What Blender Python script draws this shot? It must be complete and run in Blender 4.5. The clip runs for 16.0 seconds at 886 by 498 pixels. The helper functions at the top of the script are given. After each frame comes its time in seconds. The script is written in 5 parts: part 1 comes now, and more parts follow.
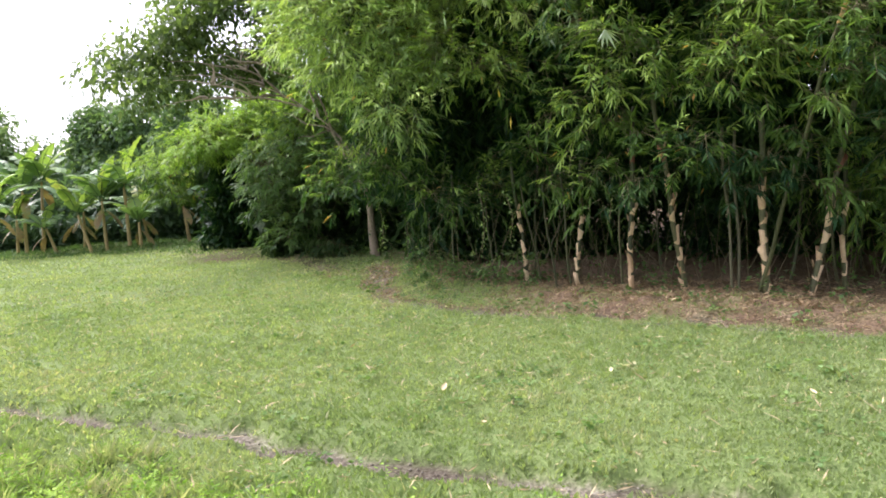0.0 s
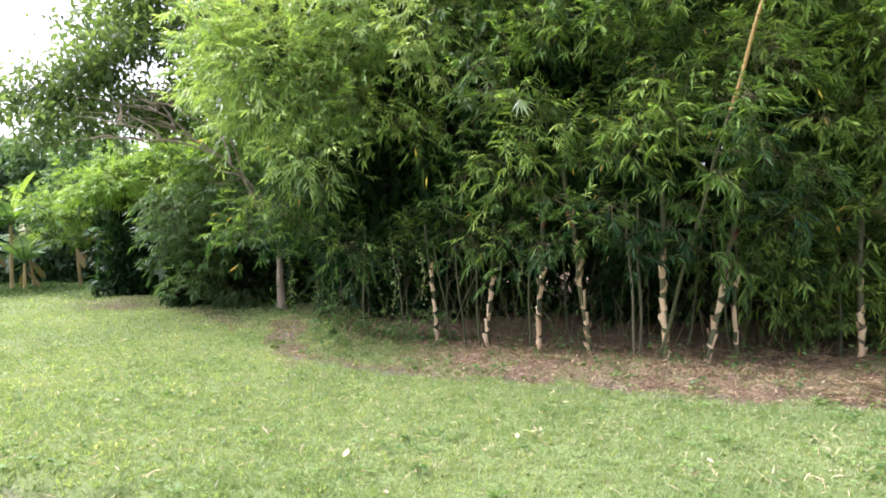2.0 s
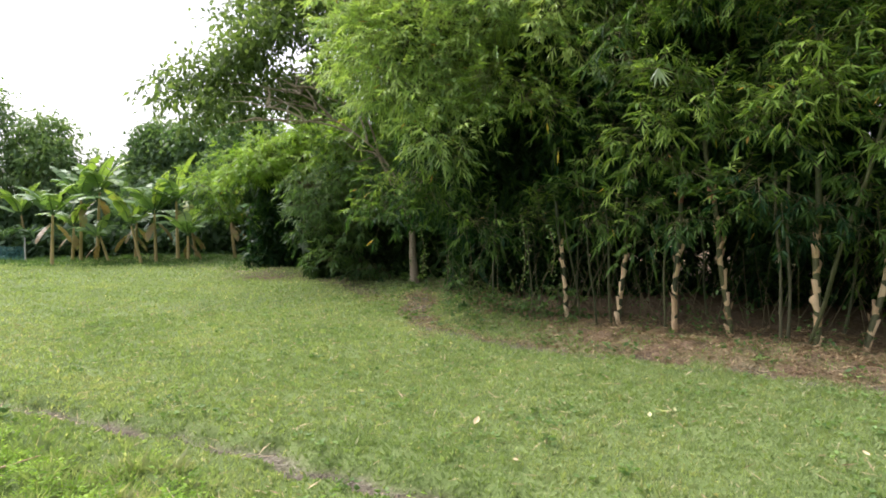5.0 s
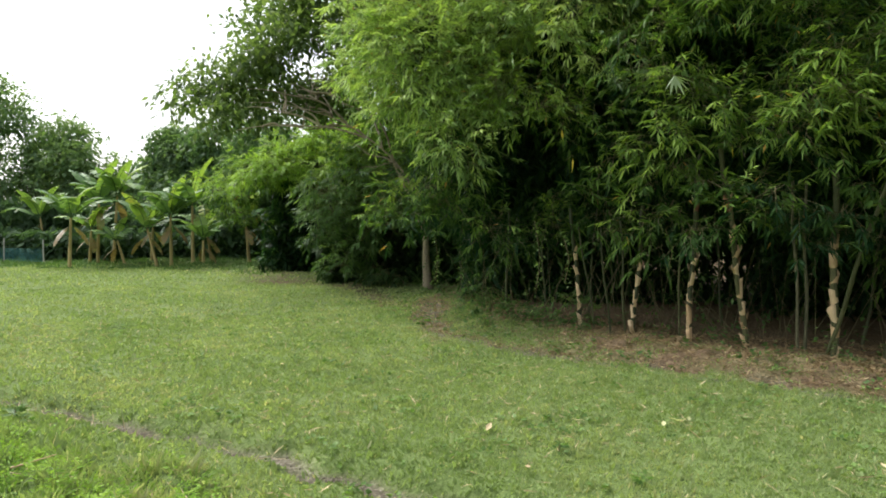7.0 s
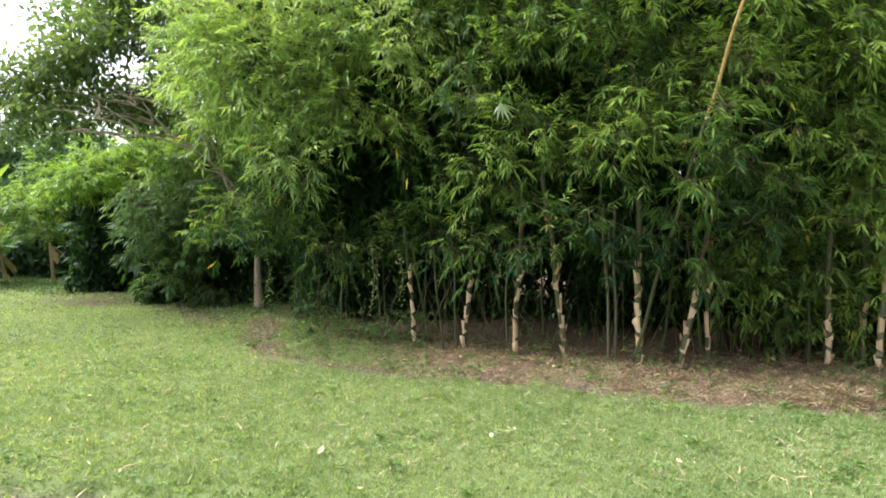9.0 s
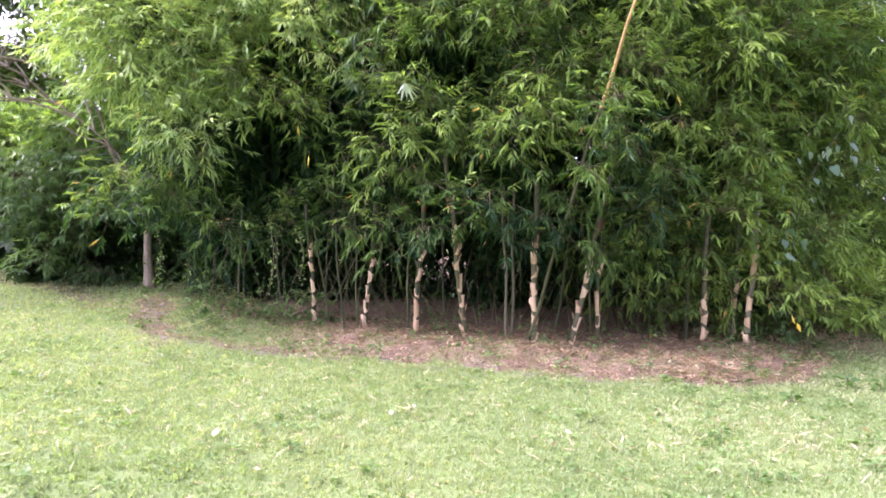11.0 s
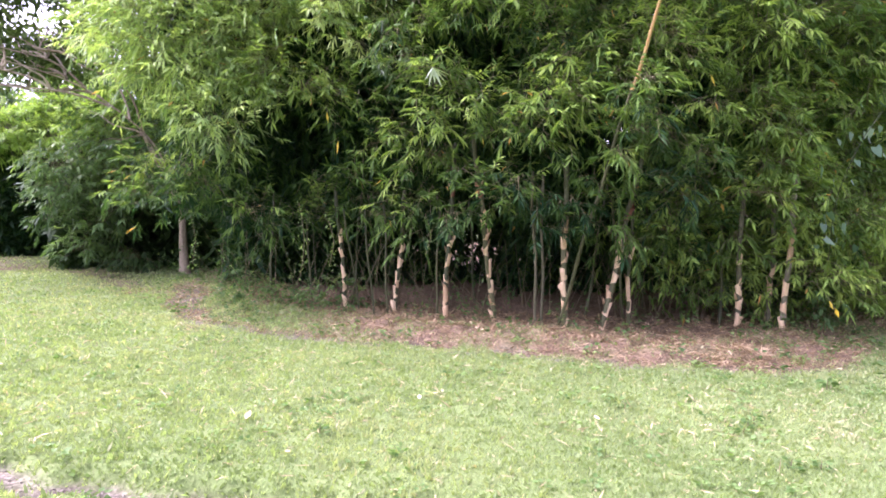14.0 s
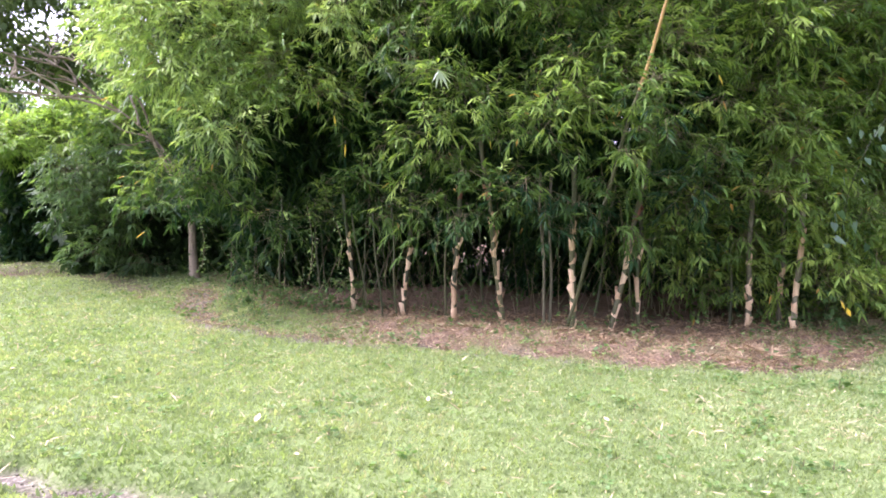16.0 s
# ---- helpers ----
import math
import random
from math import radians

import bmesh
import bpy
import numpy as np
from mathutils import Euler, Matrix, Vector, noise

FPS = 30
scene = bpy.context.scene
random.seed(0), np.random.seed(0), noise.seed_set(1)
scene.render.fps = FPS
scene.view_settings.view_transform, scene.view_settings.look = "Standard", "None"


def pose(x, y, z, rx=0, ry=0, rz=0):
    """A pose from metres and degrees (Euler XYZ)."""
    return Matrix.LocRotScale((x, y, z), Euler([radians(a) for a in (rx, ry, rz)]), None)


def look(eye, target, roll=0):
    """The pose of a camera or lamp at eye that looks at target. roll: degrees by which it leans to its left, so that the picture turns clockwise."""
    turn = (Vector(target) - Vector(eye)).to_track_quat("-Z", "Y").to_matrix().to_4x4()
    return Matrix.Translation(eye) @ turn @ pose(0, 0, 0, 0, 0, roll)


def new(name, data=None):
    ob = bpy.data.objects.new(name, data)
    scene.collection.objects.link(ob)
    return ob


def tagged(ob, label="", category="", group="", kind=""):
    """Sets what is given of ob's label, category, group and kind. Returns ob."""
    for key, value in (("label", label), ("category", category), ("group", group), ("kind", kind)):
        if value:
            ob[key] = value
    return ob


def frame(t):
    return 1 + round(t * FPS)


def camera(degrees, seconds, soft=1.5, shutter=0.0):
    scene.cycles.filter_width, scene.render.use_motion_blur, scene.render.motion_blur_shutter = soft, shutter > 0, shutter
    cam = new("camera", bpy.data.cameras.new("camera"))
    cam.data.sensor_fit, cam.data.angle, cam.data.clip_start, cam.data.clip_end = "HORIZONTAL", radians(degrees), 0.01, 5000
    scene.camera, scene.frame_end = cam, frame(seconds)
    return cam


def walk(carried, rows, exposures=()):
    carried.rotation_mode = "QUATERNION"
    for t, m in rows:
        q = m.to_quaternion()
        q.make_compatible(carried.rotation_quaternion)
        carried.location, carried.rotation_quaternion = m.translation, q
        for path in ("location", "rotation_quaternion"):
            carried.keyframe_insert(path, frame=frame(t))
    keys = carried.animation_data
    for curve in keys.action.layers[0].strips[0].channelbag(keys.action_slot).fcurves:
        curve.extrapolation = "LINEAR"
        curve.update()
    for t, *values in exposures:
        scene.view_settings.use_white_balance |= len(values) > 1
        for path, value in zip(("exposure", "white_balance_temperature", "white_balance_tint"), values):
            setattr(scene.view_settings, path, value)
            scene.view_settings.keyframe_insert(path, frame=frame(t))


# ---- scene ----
cam = camera(68.11, 16.0, soft=1.75)
PATH = [
    (0, pose(-0.009, -0.021, 1.498) @ pose(0, 0, 0, 0, 0, -0.28) @ pose(0, 0, 0, 84.32) @ pose(0, 0, 0, 0, 0, -3.53)),
    (0.5, pose(0.022, -0.081, 1.499) @ pose(0, 0, 0, 0, 0, -0.64) @ pose(0, 0, 0, 82.79) @ pose(0, 0, 0, 0, 0, -3.69)),
    (1, pose(0.023, 0.048, 1.499) @ pose(0, 0, 0, 0, 0, -4.80) @ pose(0, 0, 0, 83.97) @ pose(0, 0, 0, 0, 0, -2.93)),
    (1.5, pose(0.021, 0.056, 1.520) @ pose(0, 0, 0, 0, 0, -7.08) @ pose(0, 0, 0, 88.05) @ pose(0, 0, 0, 0, 0, -0.45)),
    (2, pose(0.015, 0.062, 1.525) @ pose(0, 0, 0, 0, 0, -8.03) @ pose(0, 0, 0, 88.84) @ pose(0, 0, 0, 0, 0, -0.75)),
    (2.5, pose(0.016, 0.057, 1.520) @ pose(0, 0, 0, 0, 0, -8.18) @ pose(0, 0, 0, 87.62) @ pose(0, 0, 0, 0, 0, -0.44)),
    (3, pose(0.018, 0.049, 1.514) @ pose(0, 0, 0, 0, 0, -7.76) @ pose(0, 0, 0, 87.68) @ pose(0, 0, 0, 0, 0, -0.37)),
    (3.5, pose(0.011, 0.047, 1.510) @ pose(0, 0, 0, 0, 0, -7.02) @ pose(0, 0, 0, 87.42) @ pose(0, 0, 0, 0, 0, -0.02)),
    (4, pose(0.002, 0.036, 1.511) @ pose(0, 0, 0, 0, 0, -3.60) @ pose(0, 0, 0, 87.39) @ pose(0, 0, 0, 0, 0, -0.66)),
    (4.5, pose(-0.007, 0.020, 1.503) @ pose(0, 0, 0, 0, 0, 0.86) @ pose(0, 0, 0, 86.27) @ pose(0, 0, 0, 0, 0, -0.82)),
    (4.7, pose(-0.009, 0.006, 1.503) @ pose(0, 0, 0, 0, 0, 2.36) @ pose(0, 0, 0, 86.70) @ pose(0, 0, 0, 0, 0, -0.88)),
    (6.8, pose(-0.023, -0.001, 1.485) @ pose(0, 0, 0, 0, 0, 4.55) @ pose(0, 0, 0, 87.52) @ pose(0, 0, 0, 0, 0, 0.05)),
    (7, pose(-0.019, -0.005, 1.494) @ pose(0, 0, 0, 0, 0, 4.30) @ pose(0, 0, 0, 87.58) @ pose(0, 0, 0, 0, 0, -0.00)),
    (7.5, pose(-0.015, 0.008, 1.487) @ pose(0, 0, 0, 0, 0, 1.40) @ pose(0, 0, 0, 86.78) @ pose(0, 0, 0, 0, 0, -0.50)),
    (8, pose(-0.008, 0.015, 1.493) @ pose(0, 0, 0, 0, 0, -2.13) @ pose(0, 0, 0, 86.55) @ pose(0, 0, 0, 0, 0, -0.42)),
    (8.5, pose(0.009, 0.018, 1.500) @ pose(0, 0, 0, 0, 0, -4.98) @ pose(0, 0, 0, 88.64) @ pose(0, 0, 0, 0, 0, -0.90)),
    (9, pose(0.013, 0.014, 1.500) @ pose(0, 0, 0, 0, 0, -9.84) @ pose(0, 0, 0, 89.16) @ pose(0, 0, 0, 0, 0, 0.44)),
    (9.5, pose(0.000, -0.026, 1.497) @ pose(0, 0, 0, 0, 0, -14.13) @ pose(0, 0, 0, 89.32) @ pose(0, 0, 0, 0, 0, 1.08)),
    (10, pose(0.007, -0.019, 1.507) @ pose(0, 0, 0, 0, 0, -17.80) @ pose(0, 0, 0, 87.96) @ pose(0, 0, 0, 0, 0, 1.00)),
    (10.2, pose(0.006, -0.012, 1.498) @ pose(0, 0, 0, 0, 0, -18.59) @ pose(0, 0, 0, 87.81) @ pose(0, 0, 0, 0, 0, 1.73)),
    (12.3, pose(0.050, -0.010, 1.502) @ pose(0, 0, 0, 0, 0, -18.32) @ pose(0, 0, 0, 86.99) @ pose(0, 0, 0, 0, 0, 0.42)),
    (12.5, pose(0.056, -0.017, 1.510) @ pose(0, 0, 0, 0, 0, -18.94) @ pose(0, 0, 0, 86.69) @ pose(0, 0, 0, 0, 0, 0.32)),
    (13, pose(0.048, -0.022, 1.517) @ pose(0, 0, 0, 0, 0, -17.50) @ pose(0, 0, 0, 87.62) @ pose(0, 0, 0, 0, 0, 0.31)),
    (13.5, pose(0.047, -0.021, 1.501) @ pose(0, 0, 0, 0, 0, -16.26) @ pose(0, 0, 0, 87.23) @ pose(0, 0, 0, 0, 0, 0.54)),
    (14, pose(0.040, -0.016, 1.500) @ pose(0, 0, 0, 0, 0, -15.66) @ pose(0, 0, 0, 86.21) @ pose(0, 0, 0, 0, 0, 1.08)),
    (14.5, pose(0.043, -0.010, 1.498) @ pose(0, 0, 0, 0, 0, -14.95) @ pose(0, 0, 0, 86.62) @ pose(0, 0, 0, 0, 0, 1.34)),
    (15, pose(0.034, -0.010, 1.498) @ pose(0, 0, 0, 0, 0, -13.80) @ pose(0, 0, 0, 86.59) @ pose(0, 0, 0, 0, 0, 1.23)),
    (15.5, pose(0.038, -0.017, 1.501) @ pose(0, 0, 0, 0, 0, -13.86) @ pose(0, 0, 0, 86.73) @ pose(0, 0, 0, 0, 0, 1.00)),
    (16, pose(0.046, -0.018, 1.495) @ pose(0, 0, 0, 0, 0, -14.91) @ pose(0, 0, 0, 86.43) @ pose(0, 0, 0, 0, 0, 0.59)),
]
EXPOSURES = [(0.0, 1.33, 6000, 29), (0.5, 1.22, 6000, 27), (1.0, 1.38, 6050, 29), (1.5, 1.62, 5900, 31), (2.5, 1.76, 5800, 33), (3.5, 1.8, 5850, 38), (4.5, 1.28, 6150, 28), (7.0, 0.76, 6350, 11), (8.0, 1.0, 6350, 11), (8.5, 1.24, 6250, 17),
             (9.0, 1.45, 6050, 21), (9.5, 1.96, 5850, 35), (10.0, 2.1, 5700, 43), (12.5, 2.22, 5600, 58), (14.0, 2.12, 5650, 52), (16.0, 2.06, 5650, 47)]
walk(cam, PATH, EXPOSURES)

# ---- light: a white hazy sky and a weak, wide sun ----
world = bpy.data.worlds.new("world")
scene.world = world
world.use_nodes = True
wn, wl = world.node_tree.nodes, world.node_tree.links
sky = wn.new("ShaderNodeTexSky")
sky.sky_type, sky.sun_disc = "NISHITA", False
sky.sun_elevation, sky.sun_rotation = radians(47.5), radians(-66.8)
sky.air_density, sky.dust_density, sky.ozone_density = 1.4, 3.5, 1.0
haze = wn.new("ShaderNodeHueSaturation")
haze.inputs["Saturation"].default_value = 0.22
wl.new(sky.outputs[0], haze.inputs["Color"])
wl.new(haze.outputs[0], wn["Background"].inputs["Color"])
wn["Background"].inputs["Strength"].default_value = 0.15
sun = new("sun", bpy.data.lights.new("sun", "SUN"))
sun.data.energy, sun.data.angle, sun.data.color = 2.6, radians(40), (1.0, 0.96, 0.88)
sun.matrix_basis = look((-42, 18, 50), (0, 0, 0))


# ---- helpers ----
def mesh_of(name, verts, faces, material, tone=None, smooth=False):
    verts, faces = np.asarray(verts, np.float32), np.asarray(faces, np.int32)
    me = bpy.data.meshes.new(name)
    n, k = faces.shape
    me.vertices.add(len(verts))
    me.vertices.foreach_set("co", verts.ravel())
    me.loops.add(n * k)
    me.loops.foreach_set("vertex_index", faces.ravel())
    me.polygons.add(n)
    me.polygons.foreach_set("loop_start", np.arange(0, n * k, k, dtype=np.int32))
    if smooth:
        me.polygons.foreach_set("use_smooth", np.ones(n, bool))
    if tone is not None:
        me.attributes.new("tone", "FLOAT", "POINT").data.foreach_set("value", np.asarray(tone, np.float32))
    me.materials.append(material)
    me.update(calc_edges=True)
    me.validate()
    return me


def part(name, me, parent=None, label=""):
    ob = new(name, me)
    if parent is not None:
        ob.parent = parent
    return tagged(ob, label=label)


def thing(name, label, category, group="", kind="", at=(0, 0, 0)):
    ob = new(name)
    ob.location = at
    ob.empty_display_size = 0.2
    return tagged(ob, label, category, group, kind)


def unit(v):
    return v / np.maximum(np.linalg.norm(v, axis=-1, keepdims=True), 1e-9)


def wave(x, y, scale, seed):
    """A smooth uneven field from -1 to 1, about scale metres from crest to crest."""
    r = np.random.default_rng(seed)
    out = np.zeros(np.broadcast(x, y).shape)
    for _ in range(7):
        a, k, p = r.uniform(0, 6.28), r.uniform(0.6, 1.6) * 6.28 / scale, r.uniform(0, 6.28)
        out = out + np.sin(k * (x * np.cos(a) + y * np.sin(a)) + p + 0.8 * np.sin(k * 0.6 * (y * np.cos(a) - x * np.sin(a)) + p * 2))
    return np.clip(out / 3.4, -1, 1)


def tube(points, radii, sides=8, start=0):
    """Rings along a line of points: verts and quads."""
    points, radii = np.asarray(points, float), np.asarray(radii, float)
    ahead = unit(np.gradient(points, axis=0))
    side = unit(np.cross(ahead, np.array([0.31, 0.95, 0.05])))
    up = np.cross(side, ahead)
    a = np.arange(sides) * 2 * np.pi / sides
    ring = np.cos(a)[None, :, None] * side[:, None] + np.sin(a)[None, :, None] * up[:, None]
    verts = (points[:, None] + ring * radii[:, None, None]).reshape(-1, 3)
    i, j = np.meshgrid(np.arange(len(points) - 1), np.arange(sides), indexing="ij")
    j2 = (j + 1) % sides
    faces = np.stack([i * sides + j, i * sides + j2, (i + 1) * sides + j2, (i + 1) * sides + j], -1).reshape(-1, 4)
    return verts, faces + start


def joined(pieces):
    vs, fs, n = [], [], 0
    for v, f in pieces:
        vs.append(v), fs.append(f + n)
        n += len(v)
    return np.concatenate(vs), np.concatenate(fs)


def curve_points(keys, n):
    """A smooth line through a few keys."""
    keys = np.asarray(keys, float)
    k = np.vstack([2 * keys[0] - keys[1], keys, 2 * keys[-1] - keys[-2]])
    out = []
    for s in np.linspace(0, len(keys) - 1 - 1e-6, n):
        i, u = int(s), s - int(s)
        a, b, c, d = k[i:i + 4]
        out.append(0.5 * (2 * b + (c - a) * u + (2 * a - 5 * b + 4 * c - d) * u**2 + (3 * b - a - 3 * c + d) * u**3))
    return np.array(out)


def leaf_blades(base, way, length, width, droop, r, tone, fine=True):
    """Folded, drooping pointed leaves: verts, triangles and a tone for each vertex."""
    n = len(base)
    up = np.array([0, 0, 1.0]) + r.normal(0, 0.45, (n, 3))
    across = unit(np.cross(way, up))
    above = np.cross(across, way)
    L, Wd = length[:, None], width[:, None] / 2
    down = np.array([0, 0, -1.0]) * (droop * length)[:, None]
    tip = base + way * L + down
    mid = base + way * L * 0.42 + down * 0.2
    if fine:
        v = np.stack([base, mid + across * Wd, mid - above * Wd * 0.5, mid - across * Wd, tip], 1)
        f = np.array([[0, 1, 2], [0, 2, 3], [1, 4, 2], [2, 4, 3]])
    else:
        v = np.stack([base, mid + across * Wd, mid - across * Wd, tip], 1)
        f = np.array([[0, 1, 2], [1, 3, 2]])
    k = v.shape[1]
    faces = (np.arange(n)[:, None, None] * k + f[None]).reshape(-1, 3)
    return v.reshape(-1, 3), faces, np.repeat(tone, k)


def ribbons(a, b, w, r):
    """Thin three-sided twigs from a to b."""
    way = unit(b - a)
    s = unit(np.cross(way, np.array([0.2, 0.3, 0.9])))
    u = np.cross(s, way)
    ring = [s, -0.5 * s + 0.87 * u, -0.5 * s - 0.87 * u]
    v = np.stack([a + w * q for q in ring] + [b + 0.5 * w * q for q in ring], 1)
    f = np.array([[0, 1, 4, 3], [1, 2, 5, 4], [2, 0, 3, 5]])
    return v.reshape(-1, 3), (np.arange(len(a))[:, None, None] * 6 + f[None]).reshape(-1, 4)


# ---- materials ----
def material(name, rough=0.6):
    m = bpy.data.materials.new(name)
    m.use_nodes = True
    bsdf = m.node_tree.nodes["Principled BSDF"]
    bsdf.inputs["Roughness"].default_value = rough
    return m, m.node_tree.nodes, m.node_tree.links, bsdf


def ramp_of(nodes, stops):
    ramp = nodes.new("ShaderNodeValToRGB").color_ramp
    while len(ramp.elements) < len(stops):
        ramp.elements.new(0.5)
    for e, (p, c) in zip(ramp.elements, stops):
        e.position, e.color = p, (*c, 1)
    return nodes[-1]


def noise_of(nodes, links, scale, detail=4, rough=0.6, stretch=(1, 1, 1)):
    co = nodes.new("ShaderNodeNewGeometry")
    mp = nodes.new("ShaderNodeMapping")
    mp.inputs["Scale"].default_value = stretch
    n = nodes.new("ShaderNodeTexNoise")
    n.inputs["Scale"].default_value, n.inputs["Detail"].default_value, n.inputs["Roughness"].default_value = scale, detail, rough
    links.new(co.outputs["Position"], mp.inputs["Vector"])
    links.new(mp.outputs[0], n.inputs["Vector"])
    return n


def leaf_material(name, stops, rough=0.5, through_light=0.42, spec=0.28):
    """Leaf skin: each leaf has its tone; light comes through it in a yellower green."""
    m, n, l, bsdf = material(name, rough)
    at = n.new("ShaderNodeAttribute")
    at.attribute_name = "tone"
    ramp = ramp_of(n, stops)
    nz = noise_of(n, l, 3.0, 2)
    add = n.new("ShaderNodeMath")
    add.operation = "MULTIPLY_ADD"
    add.inputs[1].default_value, add.inputs[2].default_value = 0.3, -0.15
    plus = n.new("ShaderNodeMath")
    plus.use_clamp = True
    l.new(nz.outputs["Fac"], add.inputs[0])
    l.new(add.outputs[0], plus.inputs[0])
    l.new(at.outputs["Fac"], plus.inputs[1])
    l.new(plus.outputs[0], ramp.inputs[0])
    l.new(ramp.outputs[0], bsdf.inputs["Base Color"])
    bsdf.inputs["Specular IOR Level"].default_value = spec
    tr = n.new("ShaderNodeBsdfTranslucent")
    warm = n.new("ShaderNodeMix")
    warm.data_type, warm.blend_type = "RGBA", "MULTIPLY"
    warm.inputs[0].default_value = 1.0
    warm.inputs[7].default_value = (1.15, 1.2, 0.5, 1)
    l.new(ramp.outputs[0], warm.inputs[6])
    l.new(warm.outputs[2], tr.inputs["Color"])
    mix = n.new("ShaderNodeMixShader")
    mix.inputs[0].default_value = through_light
    l.new(bsdf.outputs[0], mix.inputs[1])
    l.new(tr.outputs[0], mix.inputs[2])
    l.new(mix.outputs[0], n["Material Output"].inputs["Surface"])
    return m


def surface_material(name, stops, scale=6.0, rough=0.8, bump=0.3, stretch=(1, 1, 1), vary=True, spec=0.3):
    """A mottled surface of two grain sizes with fine relief."""
    m, n, l, bsdf = material(name, rough)
    a, b = noise_of(n, l, scale, 5, 0.6, stretch), noise_of(n, l, scale * 7, 3, 0.6, stretch)
    mx = n.new("ShaderNodeMath")
    mx.operation = "MULTIPLY_ADD"
    mx.inputs[1].default_value = 0.45
    sc = n.new("ShaderNodeMath")
    sc.operation = "MULTIPLY"
    sc.inputs[1].default_value = 0.55
    l.new(a.outputs["Fac"], sc.inputs[0])
    l.new(b.outputs["Fac"], mx.inputs[0])
    l.new(sc.outputs[0], mx.inputs[2])
    src = mx.outputs[0]
    if vary:
        info = n.new("ShaderNodeObjectInfo")
        va = n.new("ShaderNodeMath")
        va.operation = "MULTIPLY_ADD"
        va.inputs[1].default_value = 0.2
        sh = n.new("ShaderNodeMath")
        sh.operation = "SUBTRACT"
        sh.inputs[1].default_value = 0.1
        l.new(info.outputs["Random"], va.inputs[0])
        l.new(src, va.inputs[2])
        l.new(va.outputs[0], sh.inputs[0])
        src = sh.outputs[0]
    ramp = ramp_of(n, stops)
    l.new(src, ramp.inputs[0])
    l.new(ramp.outputs[0], bsdf.inputs["Base Color"])
    bsdf.inputs["Specular IOR Level"].default_value = spec
    bp = n.new("ShaderNodeBump")
    bp.inputs["Strength"].default_value, bp.inputs["Distance"].default_value = bump, 0.02
    l.new(b.outputs["Fac"], bp.inputs["Height"])
    l.new(bp.outputs[0], bsdf.inputs["Normal"])
    return m


BAMBOO_LEAF = leaf_material("bamboo_leaf", [(0.0, (0.014, 0.046, 0.017)), (0.45, (0.095, 0.178, 0.036)), (0.8, (0.23, 0.35, 0.068)), (0.94, (0.32, 0.43, 0.09)), (1.0, (0.42, 0.27, 0.07))], rough=0.5, spec=0.12)
FEATHER_LEAF = leaf_material("feathery_bamboo_leaf", [(0.0, (0.03, 0.07, 0.013)), (0.5, (0.125, 0.25, 0.035)), (1.0, (0.335, 0.50, 0.085))])
# paler leaf for the left crest; part of its brightness stands in for skylight
PALE_BAMBOO_LEAF = leaf_material("pale_bamboo_leaf", [(0.0, (0.06, 0.12, 0.036)), (0.45, (0.19, 0.31, 0.095)), (0.8, (0.38, 0.52, 0.15)), (0.94, (0.44, 0.55, 0.18)), (1.0, (0.42, 0.27, 0.07))], rough=0.42, spec=0.38)
TREE_LEAF = leaf_material("broad_leaf", [(0.0, (0.03, 0.065, 0.02)), (0.5, (0.065, 0.125, 0.035)), (1.0, (0.13, 0.20, 0.06))], through_light=0.5)
# distance haze is put into this leaf colour as extra blue and lightness
FAR_LEAF = leaf_material("hazy_woodland_leaf", [(0.0, (0.038, 0.08, 0.04)), (0.5, (0.10, 0.18, 0.085)), (1.0, (0.215, 0.32, 0.135))], rough=0.6)
WEED_LEAF = leaf_material("weed_leaf", [(0.0, (0.05, 0.11, 0.03)), (0.5, (0.11, 0.20, 0.055)), (1.0, (0.26, 0.39, 0.13))])
SHRUB_LEAF = leaf_material("shrub_leaf", [(0.0, (0.04, 0.085, 0.032)), (0.5, (0.125, 0.225, 0.075)), (1.0, (0.27, 0.41, 0.12))], rough=0.5, spec=0.2)
CROWN_LEAF = leaf_material("tree_crown_leaf", [(0.0, (0.045, 0.08, 0.032)), (0.5, (0.10, 0.16, 0.06)), (1.0, (0.21, 0.29, 0.11))], through_light=0.55)
BANK_LEAF = leaf_material("bank_leaf", [(0.0, (0.08, 0.17, 0.02)), (0.5, (0.19, 0.34, 0.05)), (1.0, (0.36, 0.52, 0.10))], rough=0.6, spec=0.15)
CREEPER_LEAF = leaf_material("creeper_leaf", [(0.0, (0.06, 0.13, 0.07)), (1.0, (0.15, 0.24, 0.14))], rough=0.35)
BANANA_LEAF = leaf_material("banana_leaf", [(0.0, (0.09, 0.17, 0.075)), (0.5, (0.17, 0.29, 0.10)), (0.85, (0.31, 0.45, 0.10)), (1.0, (0.25, 0.185, 0.09))], rough=0.38, through_light=0.3)
GRASS = leaf_material("grass_blade", [(0.0, (0.142, 0.208, 0.084)), (0.4, (0.216, 0.294, 0.126)), (0.75, (0.304, 0.366, 0.182)), (0.93, (0.38, 0.39, 0.24)), (1.0, (0.55, 0.50, 0.33))], rough=0.8, through_light=0.5, spec=0.1)
LITTER = leaf_material("dry_leaf", [(0.0, (0.10, 0.066, 0.032)), (0.5, (0.27, 0.194, 0.10)), (1.0, (0.58, 0.475, 0.29))], rough=0.7, through_light=0.1, spec=0.2)
CULM = surface_material("green_culm", [(0.3, (0.022, 0.03, 0.011)), (0.5, (0.05, 0.06, 0.02)), (0.7, (0.10, 0.10, 0.042))], 9, 0.5, 0.1, (1, 1, 0.3))
